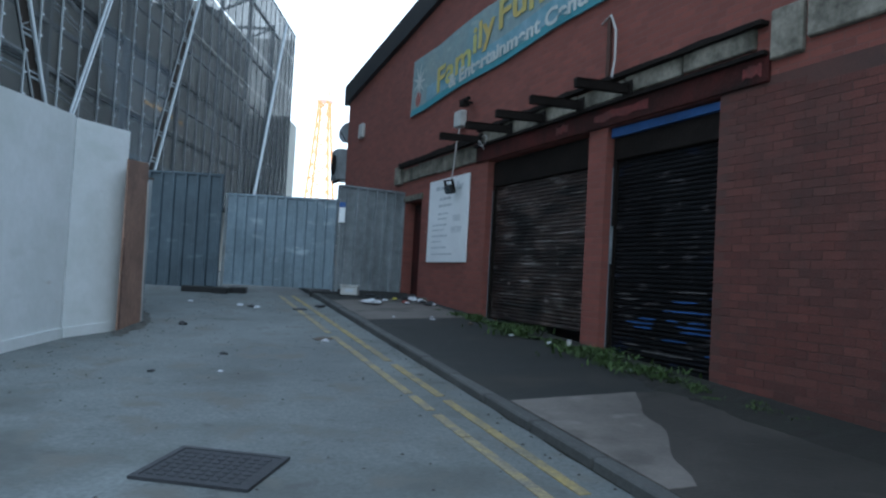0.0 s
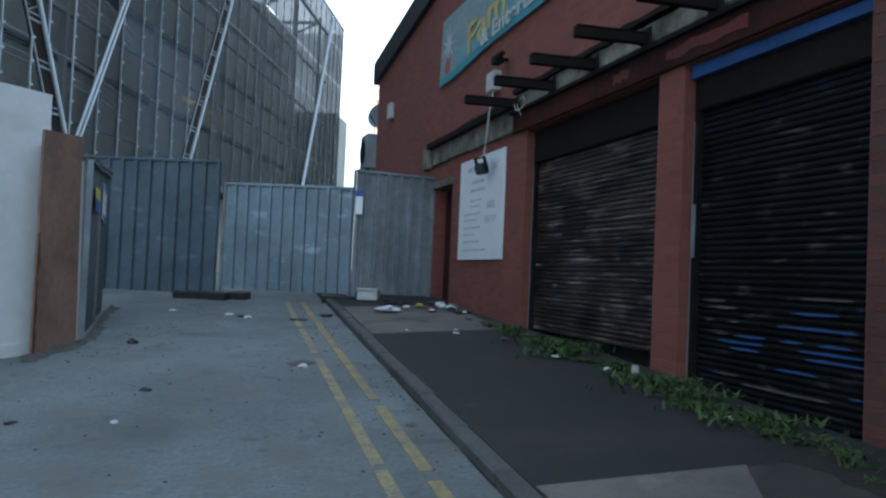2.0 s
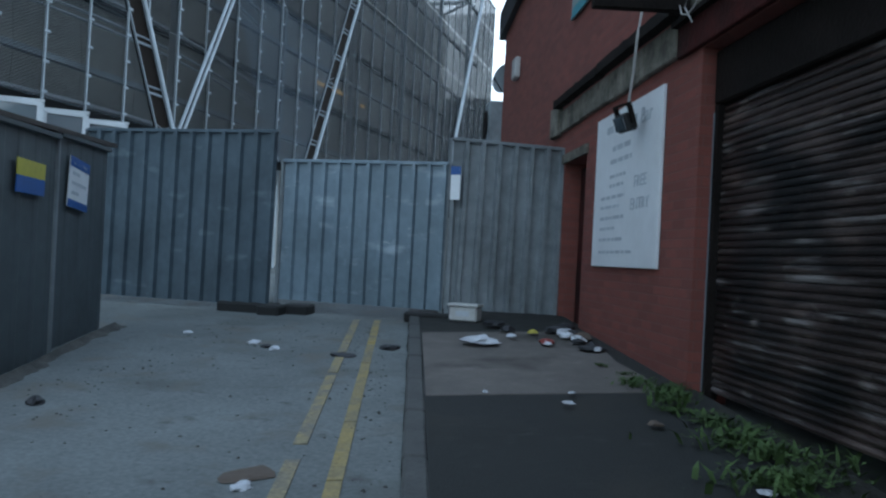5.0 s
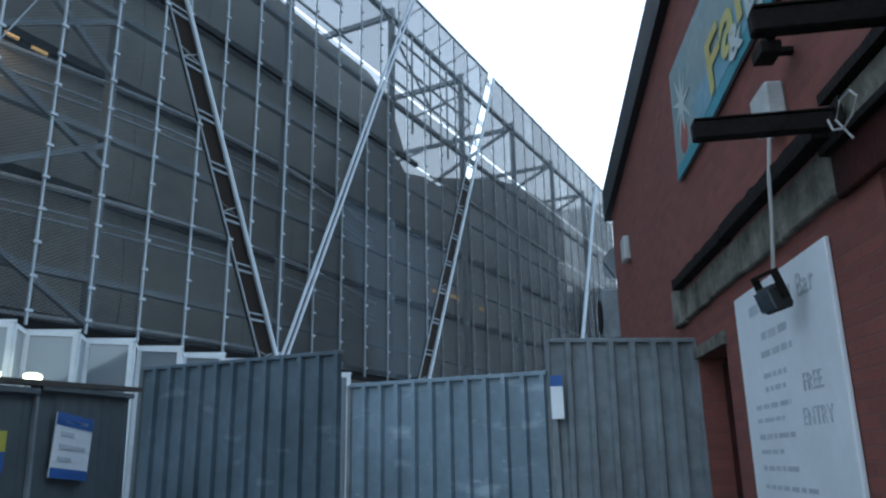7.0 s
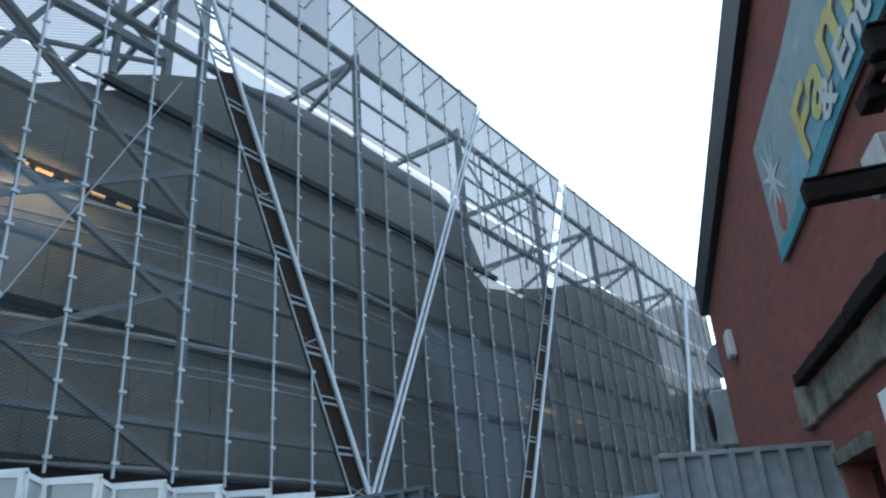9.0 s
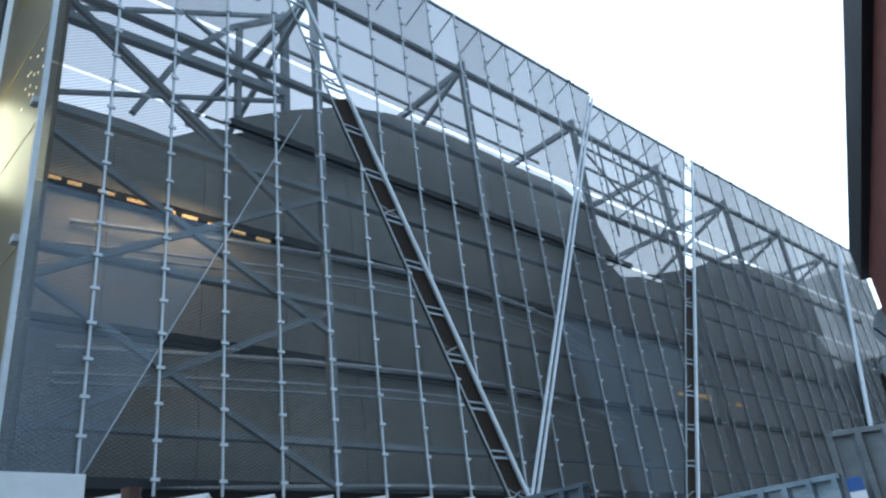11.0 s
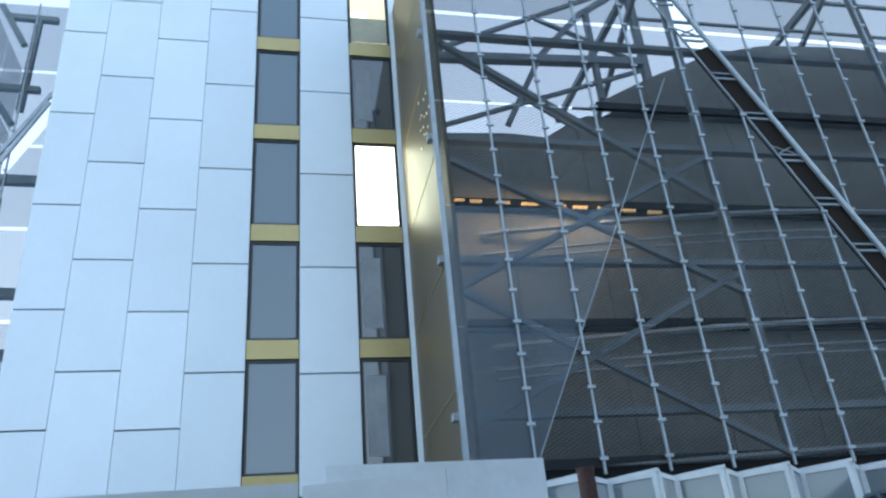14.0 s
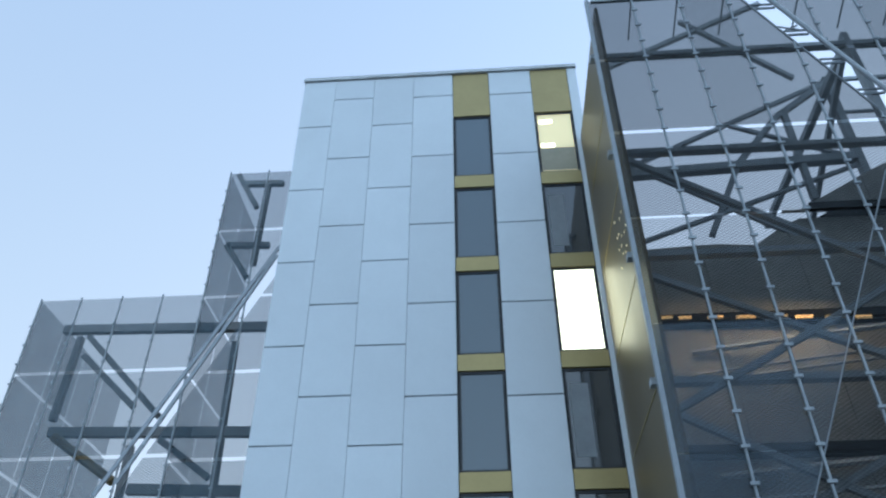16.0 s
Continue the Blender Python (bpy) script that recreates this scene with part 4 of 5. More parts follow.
def clip(poly, p, q, keep):
    """The part of a convex outline on one side of the line p-q (keep = 1: greater along)."""
    def off(v):
        return keep * ((v[0] - p[0]) * (q[1] - p[1]) - (v[1] - p[1]) * (q[0] - p[0]))
    out = []
    for k, v in enumerate(poly):
        w = poly[(k + 1) % len(poly)]
        a, b = off(v), off(w)
        if a >= 0:
            out.append(v)
        if (a > 0 > b) or (a < 0 < b):
            t = a / (a - b)
            out.append((v[0] + t * (w[0] - v[0]), v[1] + t * (w[1] - v[1])))
    return out


def area(poly):
    return abs(sum(a[0] * b[1] - a[1] * b[0] for a, b in zip(poly, poly[1:] + poly[:1]))) / 2


LEVELS = [4.86, 7.42, 9.92, 12.42, 14.92, 17.42, 20.0]
SEAM_A, SEAM_C = ((0.95, 4.86), (5.25, 13.4)), ((16.05, 4.86), (13.6, 9.9))


def fielded(poly, left, right):
    """What of an outline lies in one field of the screen."""
    for line, keep in ((left, 1), (right, -1)):
        if line and len(poly) > 2:
            poly = clip(poly, line[0], line[1], keep)
    return poly if len(poly) > 2 and area(poly) > 0.004 else []


for field, (left, right, first, pitch, count, top) in enumerate(FIELDS):
    for k in range(count):
        y0, y1 = max(-0.2, first + pitch * k), min(45.0, first + pitch * (k + 1))
        if y1 <= y0:
            continue
        for z0, z1 in zip(LEVELS, LEVELS[1:]):
            z1 = min(z1, top)
            gap = 0.05 if z0 > 12 else 0.006
            head_gap = gap if z1 < top else 0
            poly = fielded([(y0 + 0.015, z0 + gap), (y1 - 0.015, z0 + gap), (y1 - 0.015, z1 - head_gap), (y0 + 0.015, z1 - head_gap)], left, right)
            if not poly:
                continue
            split = [(poly, False)]
            if field == 0 and z0 < 9:
                split = [(clip(poly, *SEAM_A, -1), True), (clip(poly, *SEAM_A, 1), False)]
            elif field == 2 and z0 < 9:
                split = [(clip(poly, *SEAM_C, 1), True), (clip(poly, *SEAM_C, -1), False)]
            for piece, pale in split:
                if len(piece) < 3 or area(piece) < 0.01:
                    continue
                # later fields take the darkened copies; lower panels are also more open
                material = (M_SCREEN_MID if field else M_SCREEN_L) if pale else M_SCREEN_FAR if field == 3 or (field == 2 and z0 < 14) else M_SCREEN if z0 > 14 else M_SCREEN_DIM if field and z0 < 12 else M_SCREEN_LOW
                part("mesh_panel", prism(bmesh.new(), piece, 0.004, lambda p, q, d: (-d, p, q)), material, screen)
    for k in range(1 if field == 0 else 0, count):
        y = first + pitch * k
        strip_of = fielded([(y - 0.02, FOOT - 0.1), (y + 0.02, FOOT - 0.1), (y + 0.02, top), (y - 0.02, top)], left, right)
        if not strip_of or y > 44.9:
            continue
        a, b = min(v[1] for v in strip_of), max(v[1] for v in strip_of)
        if b - a < 0.3:
            continue
        near = y < 12.0
        half_w = 0.02 if near else 0.015
        bm = bmesh.new()
        box(bm, 0.005, 0.05, y - half_w, y + half_w, a, b)
        z = a + 0.25
        while z < b:
            box(bm, 0.05, 0.085, y - 0.075, y + 0.075, z - 0.028, z + 0.028)
            z += 0.62
        # colour steps down along the screen to paint the fading light
        part("mullion", bm, M_MULL if near else M_MULL_FAR if y < 20 else M_MULL_END, screen, "galvanised mullion with bolted cleats, painted dimmer further along")
        # short brackets back to the frame near the top
        if y < 25 and b > top - 0.1:
            part("bracket", bar(bmesh.new(), (-0.02, y, top - 0.05), (-1.0, y, top - 0.4), 0.035), M_MULL, screen)
    ends = [v[0] for v in fielded([(-0.1, top - 0.04), (45.0, top - 0.04), (45.0, top + 0.03), (-0.1, top + 0.03)], left, right)]
    part("top_rail", boxes((-0.06, 0.03, min(ends) + 0.02, max(ends) - 0.02, top - 0.04, top + 0.03)), M_MULL, screen)
part("edge_rail", boxes((-0.05, 0.08, -0.24, -0.16, FOOT - 0.2, 19.8)), M_MULL, screen)
# black bar paints the shade below the screen's foot
part("foot_shade_bar", boxes((-0.16, -0.1, -0.2, 45.0, FOOT - 0.2, FOOT + 0.06)), M_GAP_SHADE, screen, "black bar painting the shade under the screen")


def ladder(name, p, q, wide, label, full):
    """Two bright rails with rungs between them, in a slanting slot."""
    lad = part(name, bar(bmesh.new(), (0.03, p[0], p[1]), (0.03, q[0], q[1]), 0.035, 0.04, up=(1, 0, 0)), M_MULL_FAR, screen, label)
    part("rail", bar(bmesh.new(), (0.06, p[0] + wide, p[1]), (0.06, q[0] + wide, q[1]), 0.055, 0.06, up=(1, 0, 0)), M_RAIL, lad)
    slope = (q[0] - p[0]) / (q[1] - p[1])
    part("rail_lip", bar(bmesh.new(), (0.1, p[0] + wide + 0.04, p[1]), (0.1, q[0] + wide + 0.04, q[1]), 0.03, 0.02, up=(1, 0, 0)), M_LEDGE, lad, "bright outer lip")
    # added plate: the darkness of the open slot as a dark surface
    lo, hi = (p[0] + slope * (FOOT - p[1]), FOOT), (p[0] + slope * (full - p[1]), full)
    bm = bar(bmesh.new(), (-0.03, lo[0] + wide / 2, lo[1]), (-0.03, hi[0] + wide / 2, hi[1]), wide * 0.94, 0.03, up=(1, 0, 0))
    part("shade_plate", bm, M_SLOT_SHADE, lad, "added dark plate painting the slot's shade behind the rungs")
    n = int((q[1] - p[1]) / 1.1)
    step, rise_of = (q[0] - p[0]) / n, (q[1] - p[1]) / n
    rung = mesh_of("rung", boxes((-0.01, 0.03, 0.02, wide - 0.02, -0.09, -0.035), (-0.01, 0.03, 0.02, wide - 0.02, 0.07, 0.11)), M_RUNG)
    stays = bar(bmesh.new(), (-0.02, 0.06, 0.14), (-0.02, wide - 0.06 + step * 0.22, rise_of * 0.3), 0.03)
    bar(stays, (-0.03, wide - 0.06, 0.14), (-0.03, 0.06 + step * 0.22, rise_of * 0.3), 0.03)
    stay = mesh_of("stay", stays, M_DECK)
    for k in range(n):
        t = (k + 0.5) / n
        y, z = p[0] + t * (q[0] - p[0]), p[1] + t * (q[1] - p[1])
        part("rung", rung, M_RUNG, lad, m=pose(0, y, z))
        if k % 3 == 1:
            part("stay", stay, M_DECK, lad, m=pose(0, y, z))


ladder("slot_ladder", (11.44, 3.0), (3.63, 19.7), 0.6, "slanting slot with bright rails and rungs", 14.4)
ladder("slot_ladder", (17.5, 3.0), (25.07, 19.3), 0.58, "slanting slot with bright rails and rungs", 13.4)
for off in (0.0, 0.2):
    part("slant_tube", tube(bmesh.new(), [(0.12, 10.38 + off, 3.0), (0.12, 18.2 + off, 19.5)], 0.045, 8), M_RAIL, screen, "bright slanting tube")
for off in (0.0, 0.25):
    part("slant_tube", tube(bmesh.new(), [(0.12, 33.6 + off, 3.0), (0.12, 41.1 + off, 18.95)], 0.07, 8), M_RAIL, screen, "bright slanting tube")

part("seam_bar", bar(bmesh.new(), (0.02, 0.95, 4.86), (0.02, 5.25, 13.4), 0.022), M_MULL_FAR, screen, "thin pale slanting seam")
# end of the screen, its back and the steel frame behind it
part("return_panel", boxes((-8, 0, 45.0, 45.02, FOOT, 19.0)), M_SCREEN, screen, "pierced metal end wall")
frame_of_steel = thing("steelwork", SITE, "grey steel columns and crossed braces behind the screen", "steelwork")
for y in (0.2, 6.6, 12.6, 18.6, 24.6, 30.6, 36.6, 42.6):
    part("column", boxes((-1.26, -1.04, y - 0.08, y + 0.08, 1.0, 19.3)), M_FRAME, frame_of_steel)
    part("tie", boxes((-8.9, -1.3, y - 0.09, y + 0.09, 18.9, 19.1)), M_FRAME, frame_of_steel)
    if y < 18 or y > 30:
        part("tie", bar(bmesh.new(), (-8.9, y, 15.5), (-1.2, y, 19.0), 0.14), M_FRAME, frame_of_steel)
for z in (6.1, 9.3, 12.3, 15.35, 18.9):
    part("beam", boxes((-1.25, -1.05, -0.1, 45.0, z - 0.07, z + 0.07)), M_FRAME, frame_of_steel)
BRACES = [((0.3, 11.67), (6.6, 8.5)), ((0.3, 8.67), (6.6, 12.1)), ((0.3, 8.55), (6.6, 5.1)), ((0.3, 5.91), (6.6, 9.09)), ((0.3, 15.0), (6.6, 10.65))]
for (ya, za), (yb, zb) in BRACES:
    part("brace", bar(bmesh.new(), (-1.0, ya, za), (-1.0, yb, zb), 0.13), M_FRAME, frame_of_steel)
# roof truss seen against the sky in the first field
for (ya, za), (yb, zb), w in (((0.2, 16.3), (6.9, 16.6), 0.3), ((1.2, 16.4), (4.9, 13.8), 0.12), ((2.5, 14.2), (3.7, 16.58), 0.2), ((3.7, 16.58), (5.09, 18.22), 0.2), ((5.09, 18.22), (6.8, 19.53), 0.2), ((3.74, 18.0), (6.53, 16.66), 0.13), ((0.2, 16.3), (6.8, 19.57), 0.14), ((0.3, 13.9), (6.7, 16.33), 0.13), ((5.34, 18.46), (5.28, 15.2), 0.2), ((6.85, 19.7), (6.8, 15.6), 0.26), ((6.8, 19.65), (17.9, 19.65), 0.13), ((6.8, 18.3), (18.6, 18.35), 0.1), ((0.2, 20.4), (5.9, 23.4), 0.17), ((3.28, 22.72), (6.0, 19.8), 0.17)):
    part("brace", bar(bmesh.new(), (-3.0, ya, za), (-3.0, yb, zb), 0.78 * w), M_FRAME, frame_of_steel)
for z in (16.8, 18.4):
    part("beam", boxes((-5.25, -5.15, 12.0, 23.0, z, z + 0.12)), M_FRAME, frame_of_steel)
# lighter lattice between the slanting tube and the second slot
for z in (15.3, 16.3, 17.2, 18.2):
    part("rail", boxes((-1.15, -1.07, 18.6, 25.5, z - 0.035, z + 0.035)), M_FRAME, frame_of_steel)
for y in (20.1, 21.6, 23.1):
    part("post", boxes((-1.14, -1.08, y - 0.03, y + 0.03, 14.6, 18.9)), M_FRAME, frame_of_steel)
for (ya, za), (yb, zb) in (((18.7, 18.2), (21.6, 16.3)), ((20.1, 15.3), (23.1, 17.2)), ((21.6, 16.3), (24.5, 18.2)), ((23.1, 15.3), (25.4, 17.2))):
    part("brace", bar(bmesh.new(), (-1.1, ya, za), (-1.1, yb, zb), 0.07), M_FRAME, frame_of_steel)
for a, b in ((15.4, 18.8), (18.8, 15.4)):
    part("brace", bar(bmesh.new(), (-6.5, 24.7, a), (-6.5, 30.5, b), 0.12), M_FRAME, frame_of_steel)

inner = thing("clad_building", SITE, "dark clad building of stacked bands behind the screen", "building")
CROWN = [(0.0, 14.1), (2.5, 14.25), (3.5, 14.15), (4.2, 14.75), (5.05, 15.4), (6.8, 16.45), (8.7, 17.45), (10.6, 18.05), (13.5, 18.25), (17, 18.1), (20.4, 18.1), (21.6, 17.5), (22.4, 16.8), (23.3, 15.5), (23.5, 14.6), (26, 15.2), (28.3, 15.9), (33, 17.4), (37, 18.3), (44.8, 19.0)]


def crown(y):
    for (a, za), (b, zb) in zip(CROWN, CROWN[1:]):
        if a <= y <= b:
            return za + (zb - za) * (y - a) / (b - a)
    return CROWN[-1][1]


BANDS = [(0.6, 5.5), (5.62, 8.67), (8.8, 11.87), (12.0, 15.06), (15.2, 19.0)]


def swell(y):
    """How far the clad front bows out towards the screen."""
    return -3.45 + (0.75 * math.cos((y - 10.5) / 11 * 1.5708) if -0.5 < y < 21.5 else 0.0)


def band_piece(y0, y1, z0, z1):
    """One bowed cladding panel: it leans back towards its head, with a crown line where the roof cuts it."""
    bm = bmesh.new()
    rows = []
    for j in range(7):
        t = j / 6
        row = []
        for k in range(6):
            y = y0 + (y1 - y0) * k / 5
            z = z0 + (min(z1, max(z0 + 0.02, crown(y))) - z0) * t
            u = (z - z0) / (z1 - z0)
            row.append((swell(y) + 0.16 * math.sin(math.pi * min(1, 0.12 + 0.88 * u)) - 0.1 * u, y, z - (z - 2.5) / 15.6 * (swell(y) + 3.45)))
        rows.append(row)
    front = [[bm.verts.new(p) for p in row] for row in rows]
    back = [[bm.verts.new((p[0] - 0.1, p[1], p[2])) for p in row] for row in rows]
    for j in range(6):
        for k in range(5):
            bm.faces.new((front[j][k], front[j][k + 1], front[j + 1][k + 1], front[j + 1][k]))
            bm.faces.new((back[j][k], back[j + 1][k], back[j + 1][k + 1], back[j][k + 1]))
    loop_f = front[0] + [r[-1] for r in front[1:-1]] + front[-1][::-1] + [r[0] for r in front[-2:0:-1]]
    loop_b = back[0] + [r[-1] for r in back[1:-1]] + back[-1][::-1] + [r[0] for r in back[-2:0:-1]]
    for k in range(len(loop_f)):
        j = (k + 1) % len(loop_f)
        bm.faces.new((loop_f[j], loop_f[k], loop_b[k], loop_b[j]))
    for f in bm.faces:
        f.smooth = False
    return bm


for z0, z1 in BANDS:
    y = 0.05
    while y < 44.7:
        y2 = min(44.8, y + 2.14)
        if max(crown(y), crown(y2)) > z0 + 0.15:
            part("cladding_panel", band_piece(y, y2 - 0.012, z0, z1), M_INNER, inner)
        y = y2
# solid black bars in front of the cladding stand in for shade between bands
for z0, z1 in zip([b[1] for b in BANDS[:-1]], [b[0] for b in BANDS[1:]]):
    y = 0.05 if z0 < 14 else 4.9
    while y < (44.7 if z0 < 14 else 22.7):
        y2 = y + 2.14
        xa, xb = swell(y) + 0.3, swell(y2) + 0.3
        drop = (z0 - 2.5) / 15.6
        za, zb = (z0 + 0.08 - drop * (swell(q) + 3.45) for q in (y, y2))
        bm = bmesh.new()
        bar(bm, (xa - 0.08, y, za), (xb - 0.08, y2, zb), 0.16, 0.2)
        part("gap_shade_bar", bm, M_GAP_SHADE, inner, "solid black bar painting the shade between bands")
        y = y2
    for off, w in ((0.19, 0.07), (-0.34, 0.045), (-0.54, 0.04)):
        if z0 < 14:
            path = [(-3.2 + 1.65 * math.cos((y - 11) / 10 * 1.5708), y, z0 + off - (z0 - 2.5) / 15.6 * 1.8) for y in [1.4 + 0.6 * k for k in range(33)]]
            part("ledge", tube(bmesh.new(), path, w, 5), M_LEDGE, inner, "thin pale curving ledge")
part("annexe", boxes((-6.0, -0.3, 45.1, 49.0, 0.6, 13.2)), M_INNER, inner, "lower dark end block")
core = [(0.06, 0.6), (44.7, 0.6)] + [(min(44.7, max(0.06, y)), z - 0.35) for y, z in CROWN[::-1]]
# solid block, painted black for the shade behind the bands
part("core", prism(bmesh.new(), core, 3.6, lambda p, q, d: (-4.1 - d, p, q)), M_GAP_SHADE, inner, "solid black core painting the dark behind the bands")
for k in range(9):
    part("lamp_strip", boxes((swell(0.6 + 0.62 * k) + 0.32, swell(0.6 + 0.62 * k) + 0.37, 0.6 + 0.62 * k, 0.6 + 0.62 * k + random.uniform(0.25, 0.5), 11.84 - 0.06 * k, 11.91 - 0.06 * k)), M_WARM, inner, "warm yellow light strip")
for a, b, z in ((24.3, 25.4, 9.3), (25.6, 26.9, 9.36), (27.4, 28.0, 9.32), (29.0, 29.5, 9.28)):
    part("lamp_strip", boxes((-2.62, -2.56, a, b, z, z + random.uniform(0.08, 0.2))), M_WARM, inner, "warm yellow light strip")
lamp = new("interior_lamp", bpy.data.lights.new("interior_lamp", "AREA"))
lamp.data.shape, lamp.data.size, lamp.data.size_y = "RECTANGLE", 4.0, 0.15
lamp.data.energy, lamp.data.color = 66, (1.0, 0.62, 0.28)
lamp.matrix_world = SITE @ look((-1.9, 2.6, 11.75), (-3.1, 2.4, 9.8)) 

# pleated glazed front at the foot of the screen
for k in range(12):
    y = -0.25 + 1.193 * k
    bay = thing("pleated_window", SITE @ pose(0.1, y, 0), "white framed pleated shop window at the screen's foot", "window", "pleated windows")
    for a, b, nm in (((0.0, 0.0), (0.55, 0.62), "pane"), ((0.55, 0.62), (0.0, 1.18), "pane")):
        d = Vector((b[0] - a[0], b[1] - a[1], 0))
        m = pose(a[0], a[1], 0, 0, 0, math.degrees(math.atan2(d.y, d.x)))
        w = d.length
        pane = part("glass_pane", boxes((0.08, w - 0.08, -0.01, 0.01, 1.3, 4.56)), M_FROST if a[0] else M_PLEAT, bay, m=m)
        part("frame", boxes((0, 0.08, -0.04, 0.04, 1.2, 4.64), (w - 0.08, w, -0.04, 0.04, 1.2, 4.64), (0.08, w - 0.08, -0.04, 0.04, 4.56, 4.64), (0.08, w - 0.08, -0.04, 0.04, 1.2, 1.3)), M_ZIG, pane)
    part("cap", prism(bmesh.new(), [(-0.3, 0.0), (0.62, 0.62), (-0.3, 1.18)], 0.05, lambda p, q, d: (p, q, 4.645 + d)), M_ZIG, bay)
for y in (3.55, 4.25):
    spot = thing("spot_lamp", SITE @ pose(0.85, y, 3.78), "bright warm lamp glowing beside the pleated windows", "lamp", "lamps by the shop front")
    bm = bmesh.new()
    bmesh.ops.create_uvsphere(bm, u_segments=12, v_segments=8, radius=0.1, matrix=Matrix.Diagonal((0.7, 1.7, 0.7, 1)))
    part("bulb", bm, M_LAMP, spot)
    part("bracket", boxes((-0.55, -0.05, -0.03, 0.03, -0.02, 0.02)), M_FRAME, spot)

# ---- white tower with gold windows ----
tower = thing("white_tower", SITE @ pose(-4.9, 0, 0), "white panelled tower with two columns of gold-framed windows", "building")
part("body", boxes((-9, -0.12, -9.05, 0.2, 0.8, 23.1)), M_JOINT, tower)
part("coping", boxes((-9.05, 0.06, -9.1, 0.22, 23.1, 23.24)), M_ZIG, tower)
COLS = [(-9.05, -7.98, 20.85), (-7.96, -6.64, 22.12), (-6.62, -5.3, 20.79), (-5.28, -3.98, 22.04), (-2.74, -1.36, 21.97)]
for a, b, seam in COLS:
    z = seam + 2.745
    while z > 1:
        z0, z1 = max(0.8, z - 2.745) + 0.02, min(z, 23.08) - 0.02
        if z1 - z0 > 0.15:
            part("cladding_panel", boxes((-0.1, 0.0, a - 0.005, b + 0.005, z0, z1), bevel=0.003), M_TOWER, tower)
        z -= 2.745
part("cladding_panel", boxes((-0.1, 0.0, -0.1, 0.2, 0.8, 23.08), bevel=0.006), M_TOWER, tower)
for col, (a, b) in enumerate(((-3.96, -2.76), (-1.34, -0.12))):
    z = 21.0
    part("gold_panel", boxes((-0.1, -0.02, a, b, 21.02, 23.08), bevel=0.005), M_GOLD, tower, "gold metal panel")
    for k in range(6):
        top = 21.0 - 3.1 * k
        lit = col == 1 and k == 2
        win = part("window", boxes((-0.115, -0.06, a + 0.02, a + 0.075, top - 2.6, top), (-0.115, -0.06, b - 0.075, b - 0.02, top - 2.6, top), (-0.115, -0.06, a + 0.075, b - 0.075, top - 0.06, top), (-0.115, -0.06, a + 0.075, b - 0.075, top - 2.6, top - 2.55)), M_WFRAME, tower, "black framed window")
        glass = M_LIT if lit else (M_LIT_DIM if col == 1 and k == 0 else (M_GLASS2 if col else M_GLASS))
        part("pane", boxes((-0.1, -0.09, a + 0.075, b - 0.075, top - 2.55, top - 0.06)), glass, win, "brightly lit pane" if lit else "")
        if col == 1 and k == 0:
            part("blind", boxes((-0.086, -0.082, a + 0.08, b - 0.08, top - 2.5, top - 1.55)), M_LACE, win, "pale half-height curtain")
            for dz in (0.3, 1.35):
                part("ceiling_spot", boxes((-0.088, -0.084, a + 0.12, a + 0.55, top - dz - 0.16, top - dz), bevel=0.001), M_LIT, win, "bright ceiling lamp seen through the pane")
        if col == 1 and k in (1, 3, 4):
            part("blind", boxes((-0.088, -0.084, a + 0.14, a + 0.6, top - 2.3, top - 0.4)), M_BLIND, win, "pale hanging blind")
        part("gold_panel", boxes((-0.1, -0.02, a, b, max(0.8, top - 3.08), top - 2.61), bevel=0.005), M_GOLD, tower, "gold metal panel")
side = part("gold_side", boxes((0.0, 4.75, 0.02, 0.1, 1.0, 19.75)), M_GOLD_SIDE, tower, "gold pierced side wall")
for k in range(6):
    part("seam", boxes((0.02, 4.73, 0.008, 0.019, 4.0 + 2.6 * k, 4.03 + 2.6 * k)), M_GOLD, side)
for k in range(16):
    x, z = 2.6 + 0.3 * (k % 5) + random.uniform(-0.08, 0.08), 12.9 + 0.4 * (k // 5) + random.uniform(-0.1, 0.1)
    part("hole", tube(bmesh.new(), [(x, 0.012, z), (x, 0.018, z)], 0.035, 8), M_LIT_DIM, side, "small bright hole")
window_light = new("window_light", bpy.data.lights.new("window_light", "AREA"))
window_light.data.shape, window_light.data.size, window_light.data.size_y = "RECTANGLE", 1.0, 2.4
window_light.data.energy, window_light.data.color = 14, (1.0, 0.82, 0.45)
window_light.matrix_world = SITE @ look((-4.85, -0.73, 13.5), (-3.0, -0.4, 13.6))

# ---- screened block on the tower's other side ----
block = thing("screened_block", SITE, "lower screened steel block beside the white tower", "building")
YL, ZL, YU, ZU = -16.43, 15.18, -11.47, 20.03
SLANT = ((-12.62, 9.14), (-8.9, 16.77))
